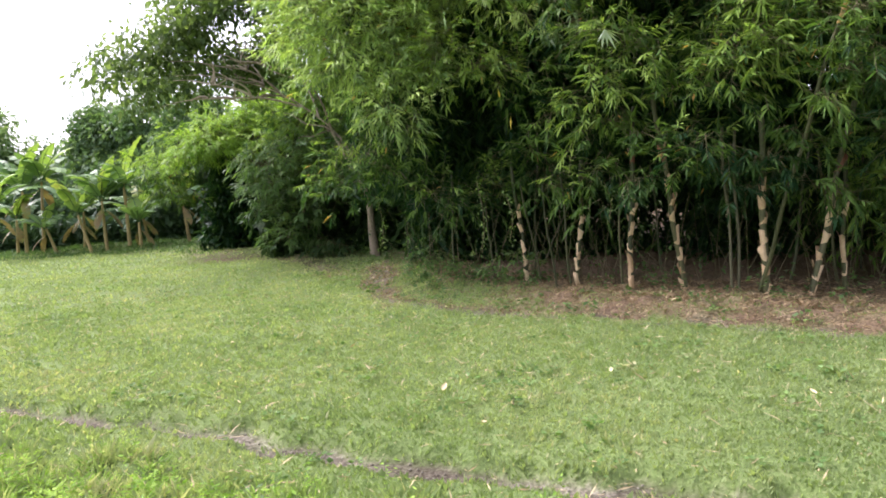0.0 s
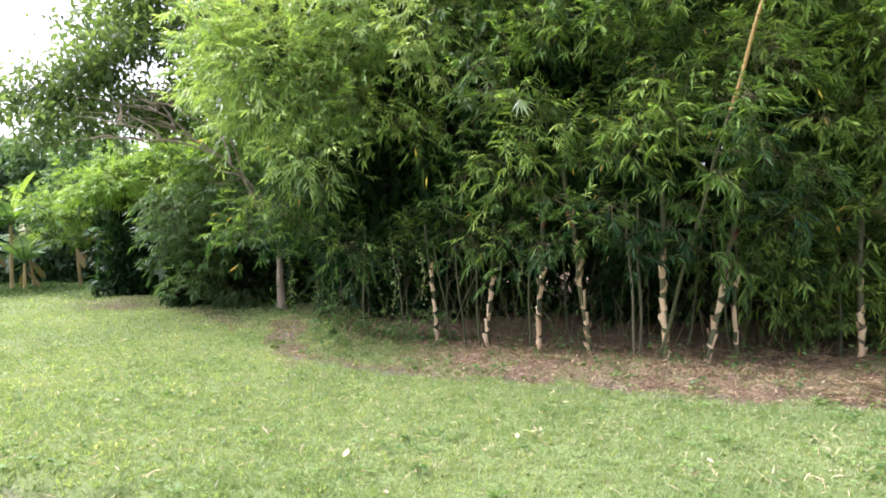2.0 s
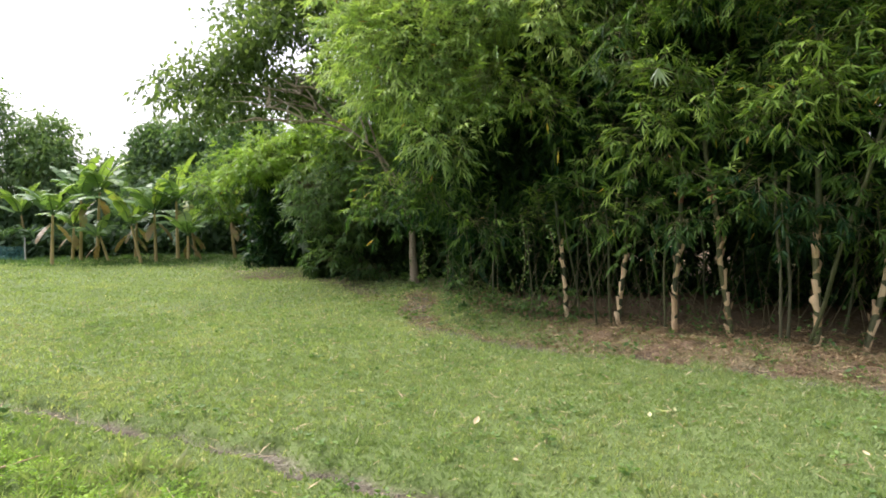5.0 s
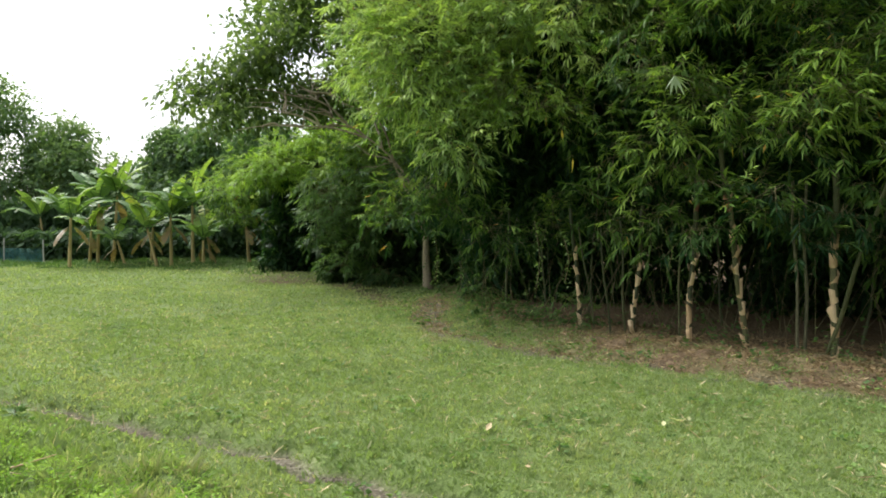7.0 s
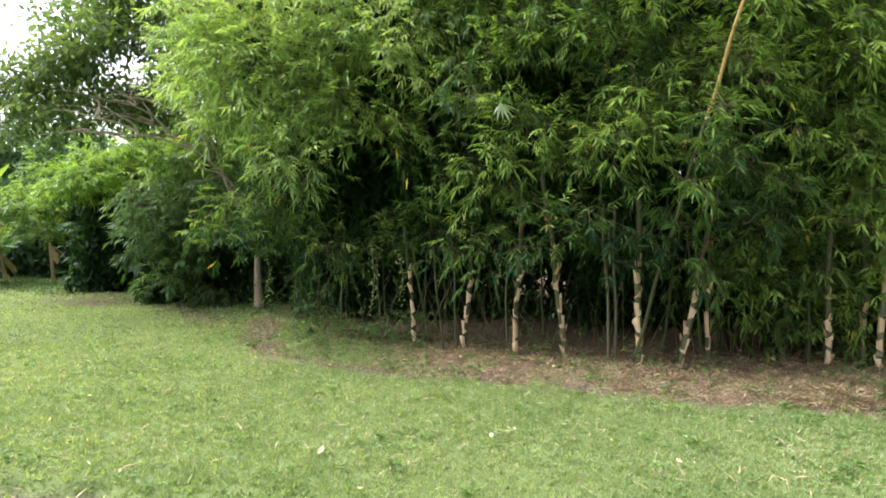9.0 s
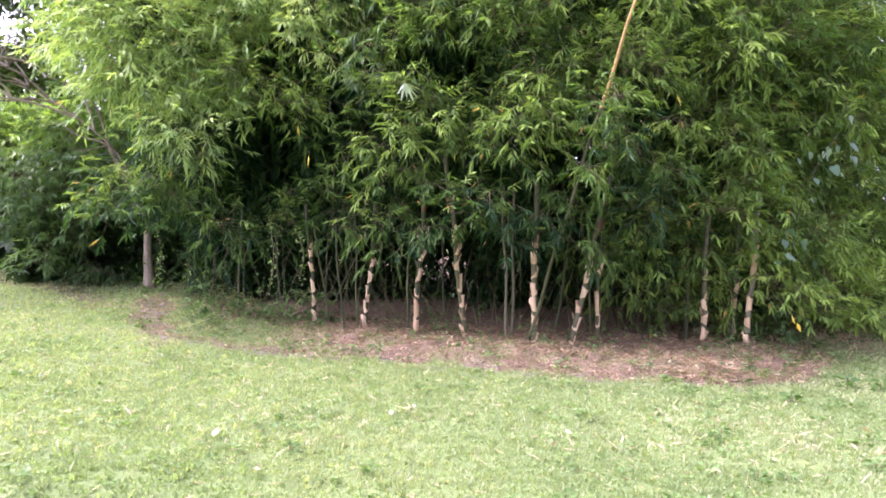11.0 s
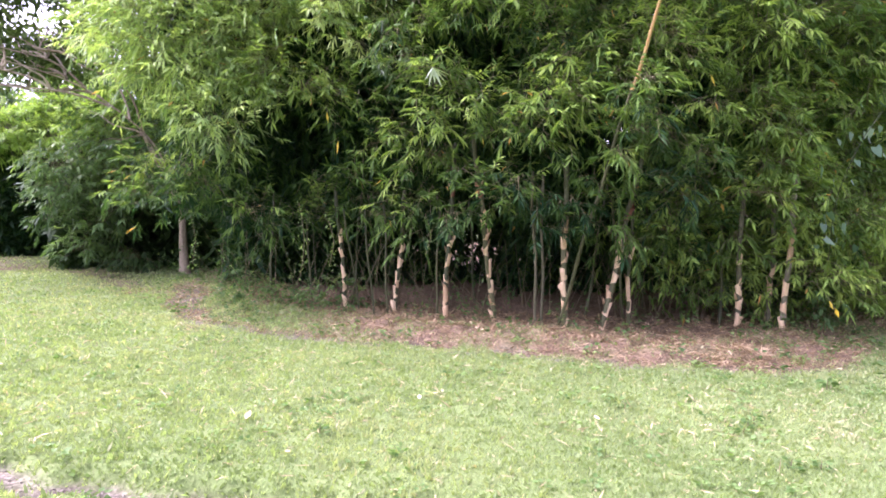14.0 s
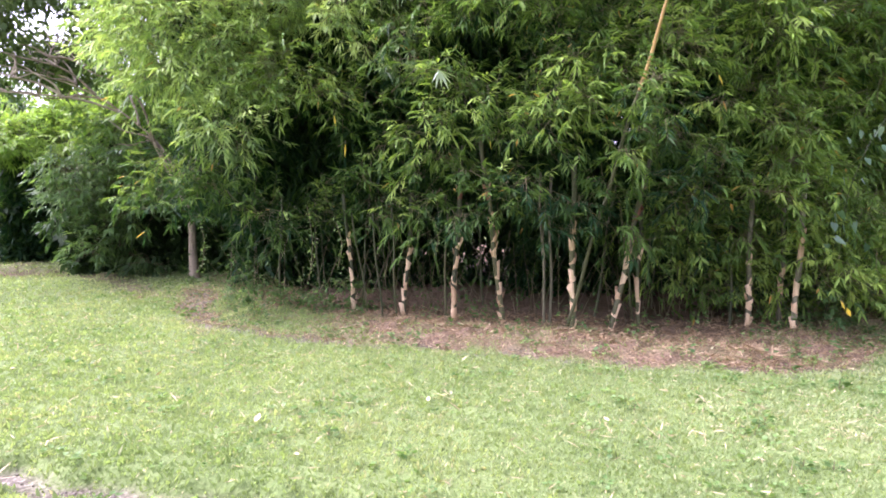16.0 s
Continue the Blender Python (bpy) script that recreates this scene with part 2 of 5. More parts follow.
GREY_CULM = surface_material("grey_culm", [(0.3, (0.045, 0.05, 0.022)), (0.5, (0.11, 0.105, 0.055)), (0.7, (0.25, 0.235, 0.16))], 9, 0.55, 0.1, (1, 1, 0.3))
YELLOW_CULM = surface_material("yellow_culm", [(0.3, (0.16, 0.13, 0.035)), (0.5, (0.30, 0.205, 0.06)), (0.7, (0.46, 0.265, 0.075))], 5, 0.45, 0.1, (1, 1, 0.4))
SHEATH = surface_material("culm_sheath", [(0.28, (0.24, 0.155, 0.07)), (0.45, (0.44, 0.31, 0.165)), (0.72, (0.65, 0.52, 0.31))], 14, 0.7, 0.25, (1, 1, 0.15))
RED_SHEATH = surface_material("young_culm_sheath", [(0.28, (0.10, 0.04, 0.022)), (0.5, (0.18, 0.08, 0.042)), (0.72, (0.30, 0.165, 0.095))], 14, 0.7, 0.25, (1, 1, 0.15))
BARK = surface_material("grey_bark", [(0.3, (0.13, 0.105, 0.068)), (0.5, (0.30, 0.25, 0.17)), (0.7, (0.46, 0.40, 0.29))], 12, 0.85, 0.6, (1, 1, 0.25))
TWIG = surface_material("twig", [(0.3, (0.08, 0.075, 0.03)), (0.7, (0.19, 0.17, 0.08))], 8, 0.7, 0.1)
STEM = surface_material("banana_stem", [(0.3, (0.15, 0.12, 0.045)), (0.5, (0.32, 0.26, 0.10)), (0.72, (0.48, 0.36, 0.17))], 8, 0.6, 0.2, (1, 1, 0.2))
NET = surface_material("green_net", [(0.3, (0.03, 0.13, 0.14)), (0.7, (0.06, 0.22, 0.23))], 8, 0.7, 0.1)
POST = surface_material("fence_post", [(0.3, (0.20, 0.20, 0.19)), (0.7, (0.42, 0.41, 0.38))], 14, 0.8, 0.3)


# ---- the lie of the land ----
EDGE = np.array([(-14, 23.4), (-8.5, 18.6), (-6.6, 17.3), (-4.3, 15.8), (-2.8, 13.9), (-1.5, 10.9), (-0.85, 8.75), (0.8, 7.25), (2.0, 6.4), (3.7, 5.35), (4.65, 4.95), (5.6, 4.95), (7.1, 5.7), (10.0, 6.6), (16.0, 8.0)])
RUT = np.array([(-6.6, 6.2), (-5.2, 5.72), (-4.3, 5.35), (-3.57, 5.05), (-2.34, 4.42), (-1.42, 4.12), (-0.7, 3.68), (0.28, 3.26), (1.24, 2.82), (2.6, 2.2)])


def beside(x, y, line):
    """How far a place lies from a line, and on which side: positive is behind it as one walks along, on the left hand."""
    p = np.stack([np.ravel(x), np.ravel(y)], -1)
    best, sign = np.full(len(p), 1e9), np.ones(len(p))
    for a, b in zip(line[:-1], line[1:]):
        ab = b - a
        s = np.clip(((p - a) @ ab) / (ab @ ab), 0, 1)
        off = p - a - s[:, None] * ab
        d = np.hypot(*off.T)
        near = d < best
        best[near] = d[near]
        sign[near] = np.sign(ab[0] * off[:, 1] - ab[1] * off[:, 0])[near]
    return (best * sign).reshape(np.shape(x))


def step(a, b, v):
    s = np.clip((v - a) / (b - a), 0, 1)
    return s * s * (3 - 2 * s)


def land(x, y):
    """Height, bare soil and dry litter at a place."""
    x, y = np.asarray(x, float), np.asarray(y, float)
    s = beside(x, y, EDGE)
    rut = np.abs(beside(x, y, RUT) + 0.05 * wave(x, y, 0.9, 4)) + 0.035 * wave(x, y, 0.3, 3)
    far = step(60, 25, np.hypot(x, y))
    h = (0.025 * wave(x, y, 3.5, 1) + 0.010 * wave(x, y, 0.6, 2)) * far
    h = h + (0.09 + 0.03 * wave(x, y, 0.5, 9)) * step(-0.1, 1.0, s) * step(40, 25, y)
    h = h + (0.07 + 0.04 * wave(x, y, 0.45, 19)) * step(0.02, 0.3, s) * step(0.95, 0.5, s) * step(0.3, 1.4, x) * step(5.4, 4.4, x)
    h = h - 0.09 * step(0.19, 0.07, rut - 0.02 * step(-2.4, -0.6, x))
    h = h + 0.24 * np.exp(-((x - 7.6) ** 2 / 0.8 + (y - 6.5) ** 2 / 0.5))
    side = beside(x, y, RUT)
    h = h + (0.05 + 0.05 * wave(x, y, 0.55, 68) * step(1.2, 1.9, y) * step(9, 6, np.hypot(x, y))) * step(-0.3, -0.8, side)
    ragged = 0.35 * wave(x, y, 1.1, 5) + 0.15 * wave(x, y, 0.35, 6)
    soil = step(0.115, 0.05, rut - 0.03 * step(-2.2, -0.4, x)) * (0.6 + 0.4 * step(-0.6, 0.2, wave(x, y, 1.0, 8))) * step(-6.0, -3.8, x)
    trail = np.exp(-((x + 1.02 - 0.36 * step(10.0, 8.8, y) - 0.06 * np.sin(3.1 * y)) ** 2 / 0.075 + (y - 10.6) ** 2 / 3.4))
    soil = np.maximum(soil, step(0.3, 0.65, trail + 0.25 * ragged) * 0.75)
    line = step(0.16, 0.05, np.abs(s + 0.06 + 0.12 * wave(x, y, 0.8, 14))) * step(-1.4, -0.9, x) * step(6.2, 4.5, x)
    soil = np.maximum(soil, 0.6 * line * step(-0.5, 0.2, wave(x, y, 0.5, 15)))
    litter = step(-0.15, 0.12, s + 0.35 * ragged) * step(2.0, 1.0, s)
    litter = litter * (0.15 + 0.85 * step(0.2, 1.5, x)) * step(7.6, 6.0, x) * (0.78 + 0.22 * step(-0.4, 0.3, wave(x, y, 0.7, 12)))
    litter = np.maximum(litter, 0.65 * step(0.2, 0.5, trail + 0.45 * ragged))
    litter = np.maximum(litter, 0.7 * step(0.17, 0.05, np.abs(s - 0.05 + 0.15 * wave(x, y, 0.9, 17))) * step(-1.2, -0.8, x) * step(1.4, 0.8, x))
    litter = np.maximum(litter, 0.95 * step(0.9, 1.4, s + 0.2 * ragged) * step(-1.5, -0.5, x) * step(9.0, 8.0, x))
    litter = np.maximum(litter, 0.9 * np.exp(-((x + 5.2) ** 2 / 0.9 + (y - 15.9) ** 2 / 0.4)))
    litter = np.maximum(litter, 0.6 * step(0.45, 0.1, np.abs(s - 0.05 + 0.2 * wave(x, y, 0.9, 18))) * step(-1.6, -2.2, x) * step(-7.5, -6.5, x))
    litter = np.maximum(litter, 0.9 * np.exp(-((x - 7.4) ** 2 / 0.35 + (y - 6.2) ** 2 / 0.2)))
    litter = np.maximum(litter, 0.55 * step(0.1, 0.6, s + ragged) * step(-4.9, -5.5, x) * step(-7.8, -6.8, x) * step(2.0, 1.0, s))
    return h, soil, np.clip(litter, 0, 1), s


def high(x, y):
    return float(land(np.array([x]), np.array([y]))[0][0])


def ground():
    fine_x = np.concatenate([np.arange(-16, -6, 0.1), np.arange(-6, 3, 0.05), np.arange(3, 11, 0.1)])
    fine_y = np.concatenate([np.arange(1.0, 2.0, 0.1), np.arange(2.0, 6.5, 0.05), np.arange(6.5, 24, 0.1)])
    grow = np.array([0.3, 0.7, 1.3, 2.2, 3.5, 5.5, 9, 15, 25, 45, 80, 140, 250, 450, 900, 1800])
    xs = np.concatenate([fine_x[0] - grow[::-1], fine_x, fine_x[-1] + grow])
    ys = np.concatenate([fine_y[0] - grow[::-1], fine_y, fine_y[-1] + grow])
    x, y = np.meshgrid(xs, ys)
    h, soil, litter, s = land(x, y)
    v = np.stack([x, y, h], -1).reshape(-1, 3)
    nx = len(xs)
    i, j = np.meshgrid(np.arange(len(ys) - 1), np.arange(nx - 1), indexing="ij")
    f = np.stack([i * nx + j, i * nx + j + 1, (i + 1) * nx + j + 1, (i + 1) * nx + j], -1).reshape(-1, 4)
    m, n, l, bsdf = material("turf", 0.9)
    bsdf.inputs["Specular IOR Level"].default_value = 0.15
    big, small = noise_of(n, l, 1.6, 8, 0.7), noise_of(n, l, 38, 4)
    add = n.new("ShaderNodeMix")
    add.inputs[0].default_value = 0.55
    l.new(big.outputs["Fac"], add.inputs[2])
    l.new(small.outputs["Fac"], add.inputs[3])
    turf = ramp_of(n, [(0.32, (0.075, 0.11, 0.032)), (0.5, (0.12, 0.172, 0.05)), (0.66, (0.175, 0.215, 0.08))])
    l.new(add.outputs[0], turf.inputs[0])
    dry = ramp_of(n, [(0.3, (0.06, 0.042, 0.025)), (0.5, (0.14, 0.098, 0.058)), (0.7, (0.27, 0.20, 0.13))])
    l.new(small.outputs["Fac"], dry.inputs[0])
    mud = ramp_of(n, [(0.38, (0.04, 0.029, 0.018)), (0.52, (0.125, 0.11, 0.078)), (0.66, (0.34, 0.31, 0.24))])
    l.new(add.outputs[0], mud.inputs[0])
    last = turf.outputs[0]
    for key, ramp in (("litter", dry), ("soil", mud)):
        at = n.new("ShaderNodeAttribute")
        at.attribute_name = key
        mx = n.new("ShaderNodeMix")
        mx.data_type = "RGBA"
        l.new(at.outputs["Fac"], mx.inputs[0])
        l.new(last, mx.inputs[6])
        l.new(ramp.outputs[0], mx.inputs[7])
        last = mx.outputs[2]
    l.new(last, bsdf.inputs["Base Color"])
    bp = n.new("ShaderNodeBump")
    bp.inputs["Strength"].default_value, bp.inputs["Distance"].default_value = 0.6, 0.03
    l.new(small.outputs["Fac"], bp.inputs["Height"])
    l.new(bp.outputs[0], bsdf.inputs["Normal"])
    me = mesh_of("ground", v, f, m, smooth=True)
    for key, val in (("soil", soil), ("litter", litter)):
        me.attributes.new(key, "FLOAT", "POINT").data.foreach_set("value", val.ravel().astype(np.float32))
    tagged(new("ground", me), "mown green lawn with a bare muddy rut and dry bamboo litter", "ground", kind="structure")


ground()


def polar(r, n, near, far, left=46, right=62):
    """Places on the lawn before the bamboo, in a wide fan."""
    a = np.radians(r.uniform(-right, left, n))
    d = np.sqrt(r.uniform(near**2, far**2, n))
    return -np.sin(a) * d, np.cos(a) * d


def lawn():
    r = np.random.default_rng(11)
    vs, fs, ts, count = [], [], [], 0
    for near, far, dens, size, fan in ((0.0, 9.0, 170, 2.3, 360), (2.2, 4.5, 4600, 1.0, 108), (4.5, 7, 3100, 1.25, 108), (7, 11, 1350, 1.7, 108), (11, 17, 480, 2.3, 108), (17, 26, 180, 3.3, 108)):
        n = int(dens * (far**2 - near**2) * np.radians(fan) / 2)
        x, y = polar(r, n, near, far) if fan < 360 else polar(r, n, near, far, 46, 314)
        h, soil, litter, s = land(x, y)
        side = beside(x, y, RUT)
        keep = (r.random(n) > soil * 1.05) & (r.random(n) > litter * 0.97) & (s < 1.0)
        tuft = wave(x, y, 0.45, 21)
        clump = wave(x, y, 0.16, 26)
        keep &= r.random(n) < 0.72 + 0.14 * tuft + 0.3 * clump
        x, y, h, side, tuft, s, clump = x[keep], y[keep], h[keep], side[keep], tuft[keep], s[keep], clump[keep]
        n = len(x)
        bank = step(-0.45, -0.75, side + 0.15 * wave(x, y, 0.8, 24))
        tall = (0.014 + 0.016 * r.random(n) + 0.010 * np.clip(tuft, 0, 1) + 0.015 * np.clip(clump, 0, 1)) * (1 + 0.25 * (size - 1)) * (1 + 2.0 * bank * step(-0.1, 0.5, wave(x, y, 0.6, 22) + 0.35))
        a = r.uniform(0, 6.28, n)
        lean = r.uniform(0.3, 1.0, n)
        lean_to = np.stack([np.cos(a), np.sin(a), np.zeros(n)], -1)
        way = unit(lean_to * lean[:, None] + np.array([0, 0, 1.0]))
        base = np.stack([x, y, h - 0.004], -1)
        patch = 0.5 + 0.19 * wave(x, y, 2.6, 23) + 0.12 * wave(x, y, 0.35, 25) + 0.05 * tuft + 0.07 * clump + 0.06 * bank
        tone = np.clip(patch + r.normal(0, 0.085, n), 0.02, 0.9)
        pick = r.random(n) < 0.03
        tone[pick] = r.uniform(0.92, 1.0, pick.sum())
        across = unit(np.cross(way, r.normal(0, 1, (n, 3))))
        w = (0.0022 + 0.0030 * r.random(n))[:, None] * size * 1.2
        tip = base + way * tall[:, None] * 1.25 - np.array([0, 0, 1.0]) * (tall * lean * 0.2)[:, None]
        mid = base + way * tall[:, None] * 0.55
        v = np.stack([base - across * w, base + across * w, mid + across * w * 0.9, tip, mid - across * w * 0.9], 1)
        f = np.array([[0, 1, 2], [0, 2, 4], [4, 2, 3]])
        fs.append((np.arange(n)[:, None, None] * 5 + f[None]).reshape(-1, 3) + count)
        vs.append(v.reshape(-1, 3)), ts.append(np.repeat(tone, 5))
        count += n * 5
    tagged(new("lawn_grass", mesh_of("lawn_grass", np.concatenate(vs), np.concatenate(fs), GRASS, np.concatenate(ts))),
           "short mown yellow-green lawn grass, taller on the near bank", "grass", kind="stuff")


lawn()


# ---- bamboo ----
def bamboo_leaves(r, lobes, per_area, leaf=(0.105, 0.168), wide=0.027, tone=0.45, twigs=6, blades=8, fine=True, hang=0.18, fan=(0.2, 0.4)):
    """Drooping plumes over a few rounded masses (x, y, z, rx, ry, rz), each of branchlets that end in fans of leaves."""
    made = []
    for lobe in lobes:
        c, rad = np.array(lobe[:3]), np.array(lobe[3:6])
        area = 4 * np.pi * ((rad[0] * rad[1]) ** 1.6 + (rad[0] * rad[2]) ** 1.6 + (rad[1] * rad[2]) ** 1.6)**(1 / 1.6) / 3**(1 / 1.6)
        n = int(area * per_area)
        u = unit(r.normal(0, 1, (n, 3)))
        u[:, 1] = np.where((u[:, 1] > 0.2) & (r.random(n) < 0.7), -u[:, 1], u[:, 1])
        bump = 1 + 0.2 * np.sin(u @ r.normal(0, 4, 3) + 1) + r.normal(0, 0.13, n)
        root, tip = c + rad * u * 0.5, c + rad * u * bump[:, None]
        # upward sides get a lighter tone, top light put into the colour
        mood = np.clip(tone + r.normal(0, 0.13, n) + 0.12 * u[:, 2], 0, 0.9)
        s = r.uniform(0.25, 1.0, (n, twigs))
        drop = -0.25 * s**2 * rad.mean()
        at = root[:, None] + (tip - root)[:, None] * s[..., None] + r.normal(0, 0.13, (n, twigs, 3))
        at[..., 2] += drop
        out = unit(u[:, None] * 0.7 + r.normal(0, 0.5, (n, twigs, 3)) + np.array([0, 0, -hang]))
        long = r.uniform(*fan, (n, twigs))
        at, out, long = at.reshape(-1, 3), out.reshape(-1, 3), long.ravel()
        m2 = np.repeat(mood, twigs)
        m = len(at)
        k = np.linspace(0.55, 1.0, blades)[None, :, None]
        base = at[:, None] + out[:, None] * long[:, None, None] * k
        side = unit(np.cross(out, np.array([0, 0, 1.0]) + r.normal(0, 0.3, (m, 3))))
        spread = np.where(np.arange(blades) % 2, 1, -1)[None, :, None] * r.uniform(0.5, 1.7, (m, blades, 1))
        spread[:, -1] *= 0.15
        way = unit(out[:, None] + side[:, None] * spread + np.array([0, 0, -0.2]) + r.normal(0, 0.18, (m, blades, 3)))
        ln = r.uniform(*leaf, (m, blades)) * np.linspace(0.8, 1.05, blades)
        tn = np.clip(m2[:, None] + r.normal(0, 0.10, (m, blades)), 0, 0.8)
        tn = np.where(r.random((m, blades)) < 0.004, 1.1, tn)
        cnt = m * blades
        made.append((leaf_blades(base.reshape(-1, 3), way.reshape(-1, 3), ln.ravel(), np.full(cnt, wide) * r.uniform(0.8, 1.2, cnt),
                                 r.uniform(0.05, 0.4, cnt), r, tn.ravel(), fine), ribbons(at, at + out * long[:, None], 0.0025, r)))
    return made


def frond(r, at, size, tone, leaf=(0.10, 0.175), wide=0.027, blades=8, droop=0.45, fine=True, thickness=1.0):
    """One bough: a domed, drooping pad of branchlets, each ending in a hand of pointed leaves; leaf tone lightened
    towards its crest as if lit from above.
    """
    at = np.array(at, float)
    n = max(6, int(125 * size**1.3 * thickness))
    a, q = r.uniform(0, 6.28, n), np.sqrt(r.random(n))
    flat = np.stack([np.cos(a), 0.8 * np.sin(a), 0 * a], -1) * q[:, None]
    lift = 0.30 * (1 - q**2) - 0.38 * q**2 + r.normal(0, 0.2, n)
    tilt, droop = r.normal(0, 0.45), droop + r.uniform(-0.5, 0.35)
    tip = at + size * (flat + np.stack([0 * a, 0 * a, lift + tilt * flat[:, 0]], -1))
    root = at + size * (flat * 0.35 + np.array([0, 0.3, -0.05]))
    out = unit(flat * 0.9 + np.array([0, -0.4, -droop]) + r.normal(0, 0.45, (n, 3)))
    long = r.uniform(0.10, 0.26, n)
    k = np.linspace(0.45, 1.0, blades)[None, :, None]
    base = tip[:, None] + out[:, None] * long[:, None, None] * k
    side = unit(np.cross(out, np.array([0, -0.3, 1.0]) + r.normal(0, 0.35, (n, 3))))
    spread = np.where(np.arange(blades) % 2, 1, -1)[None, :, None] * r.uniform(0.3, 1.5, (n, blades, 1))
    spread[:, -1] *= 0.15
    way = unit(out[:, None] + side[:, None] * spread + np.array([0, 0, -0.2]) + r.normal(0, 0.2, (n, blades, 3)))
    ln = r.uniform(*leaf, (n, blades)) * np.linspace(0.8, 1.05, blades)
    # crest leaves toned lighter, standing in for light from above
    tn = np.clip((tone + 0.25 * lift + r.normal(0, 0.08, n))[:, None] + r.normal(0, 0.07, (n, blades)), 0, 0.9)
    tn = np.where(r.random((n, blades)) < 0.003, 1.1, tn)
    cnt = n * blades
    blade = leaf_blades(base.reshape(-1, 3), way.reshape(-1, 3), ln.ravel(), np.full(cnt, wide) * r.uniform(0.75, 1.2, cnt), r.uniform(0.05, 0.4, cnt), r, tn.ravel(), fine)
    return [(blade, ribbons(np.concatenate([root, tip]), np.concatenate([tip, tip + out * long[:, None]]), 0.003, r))]


def fill_leaves(r, box, n, size, tone, wide=0.18, rounded=False):
    """Loose leaves through the inside of a thicket, in an upright box or the uneven dome that fits it."""
    lo, hi = np.array(box[:3]), np.array(box[3:])
    base = r.uniform(lo, hi, (n, 3))
    if rounded:
        u = (base - lo) / (hi - lo)
        across, up = 2 * u[:, 0] - 1, u[:, 2]
        base = base[np.abs(across) ** 2.2 + up ** 2.2 < 1 + 0.25 * wave(base[:, 0], base[:, 2], 0.8, 33)]
        n = len(base)
    way = unit(r.normal(0, 1, (n, 3)) * (1, 1, 0.5) + np.array([0, 0, -0.7]))
    return leaf_blades(base, way, r.uniform(0.7, 1.2, n) * size, np.full(n, size * wide), r.uniform(0, 0.3, n), r, np.clip(r.normal(tone, 0.12, n), 0, 0.9), False)


def foliage_parts(owner, made, leaf_mat, name="foliage"):
    for (v, f, t), (tv, tf) in made:
        leaf = tagged(part(name, mesh_of(name, v, f, leaf_mat, t), owner), kind="stuff")
        tagged(part("twig_tangle", mesh_of("twig_tangle", tv, tf, TWIG), leaf), kind="stuff")


def culm_line(r, base, lean, height, bow=0.3):
    """A culm's line from its base: a lean (metres sideways for each metre up) that bows over towards its top."""
    z = np.linspace(0, height, int(height / 0.06))
    x = base[0] + lean[0] * z + bow * lean[0] * (z / 3) ** 2 + 0.012 * np.sin(z * 5 + base[0] * 9)
    y = base[1] + lean[1] * z - 0.05 * bow * (z / 3) ** 2
    return np.stack([x, y, high(*base) - 0.05 + z], -1)


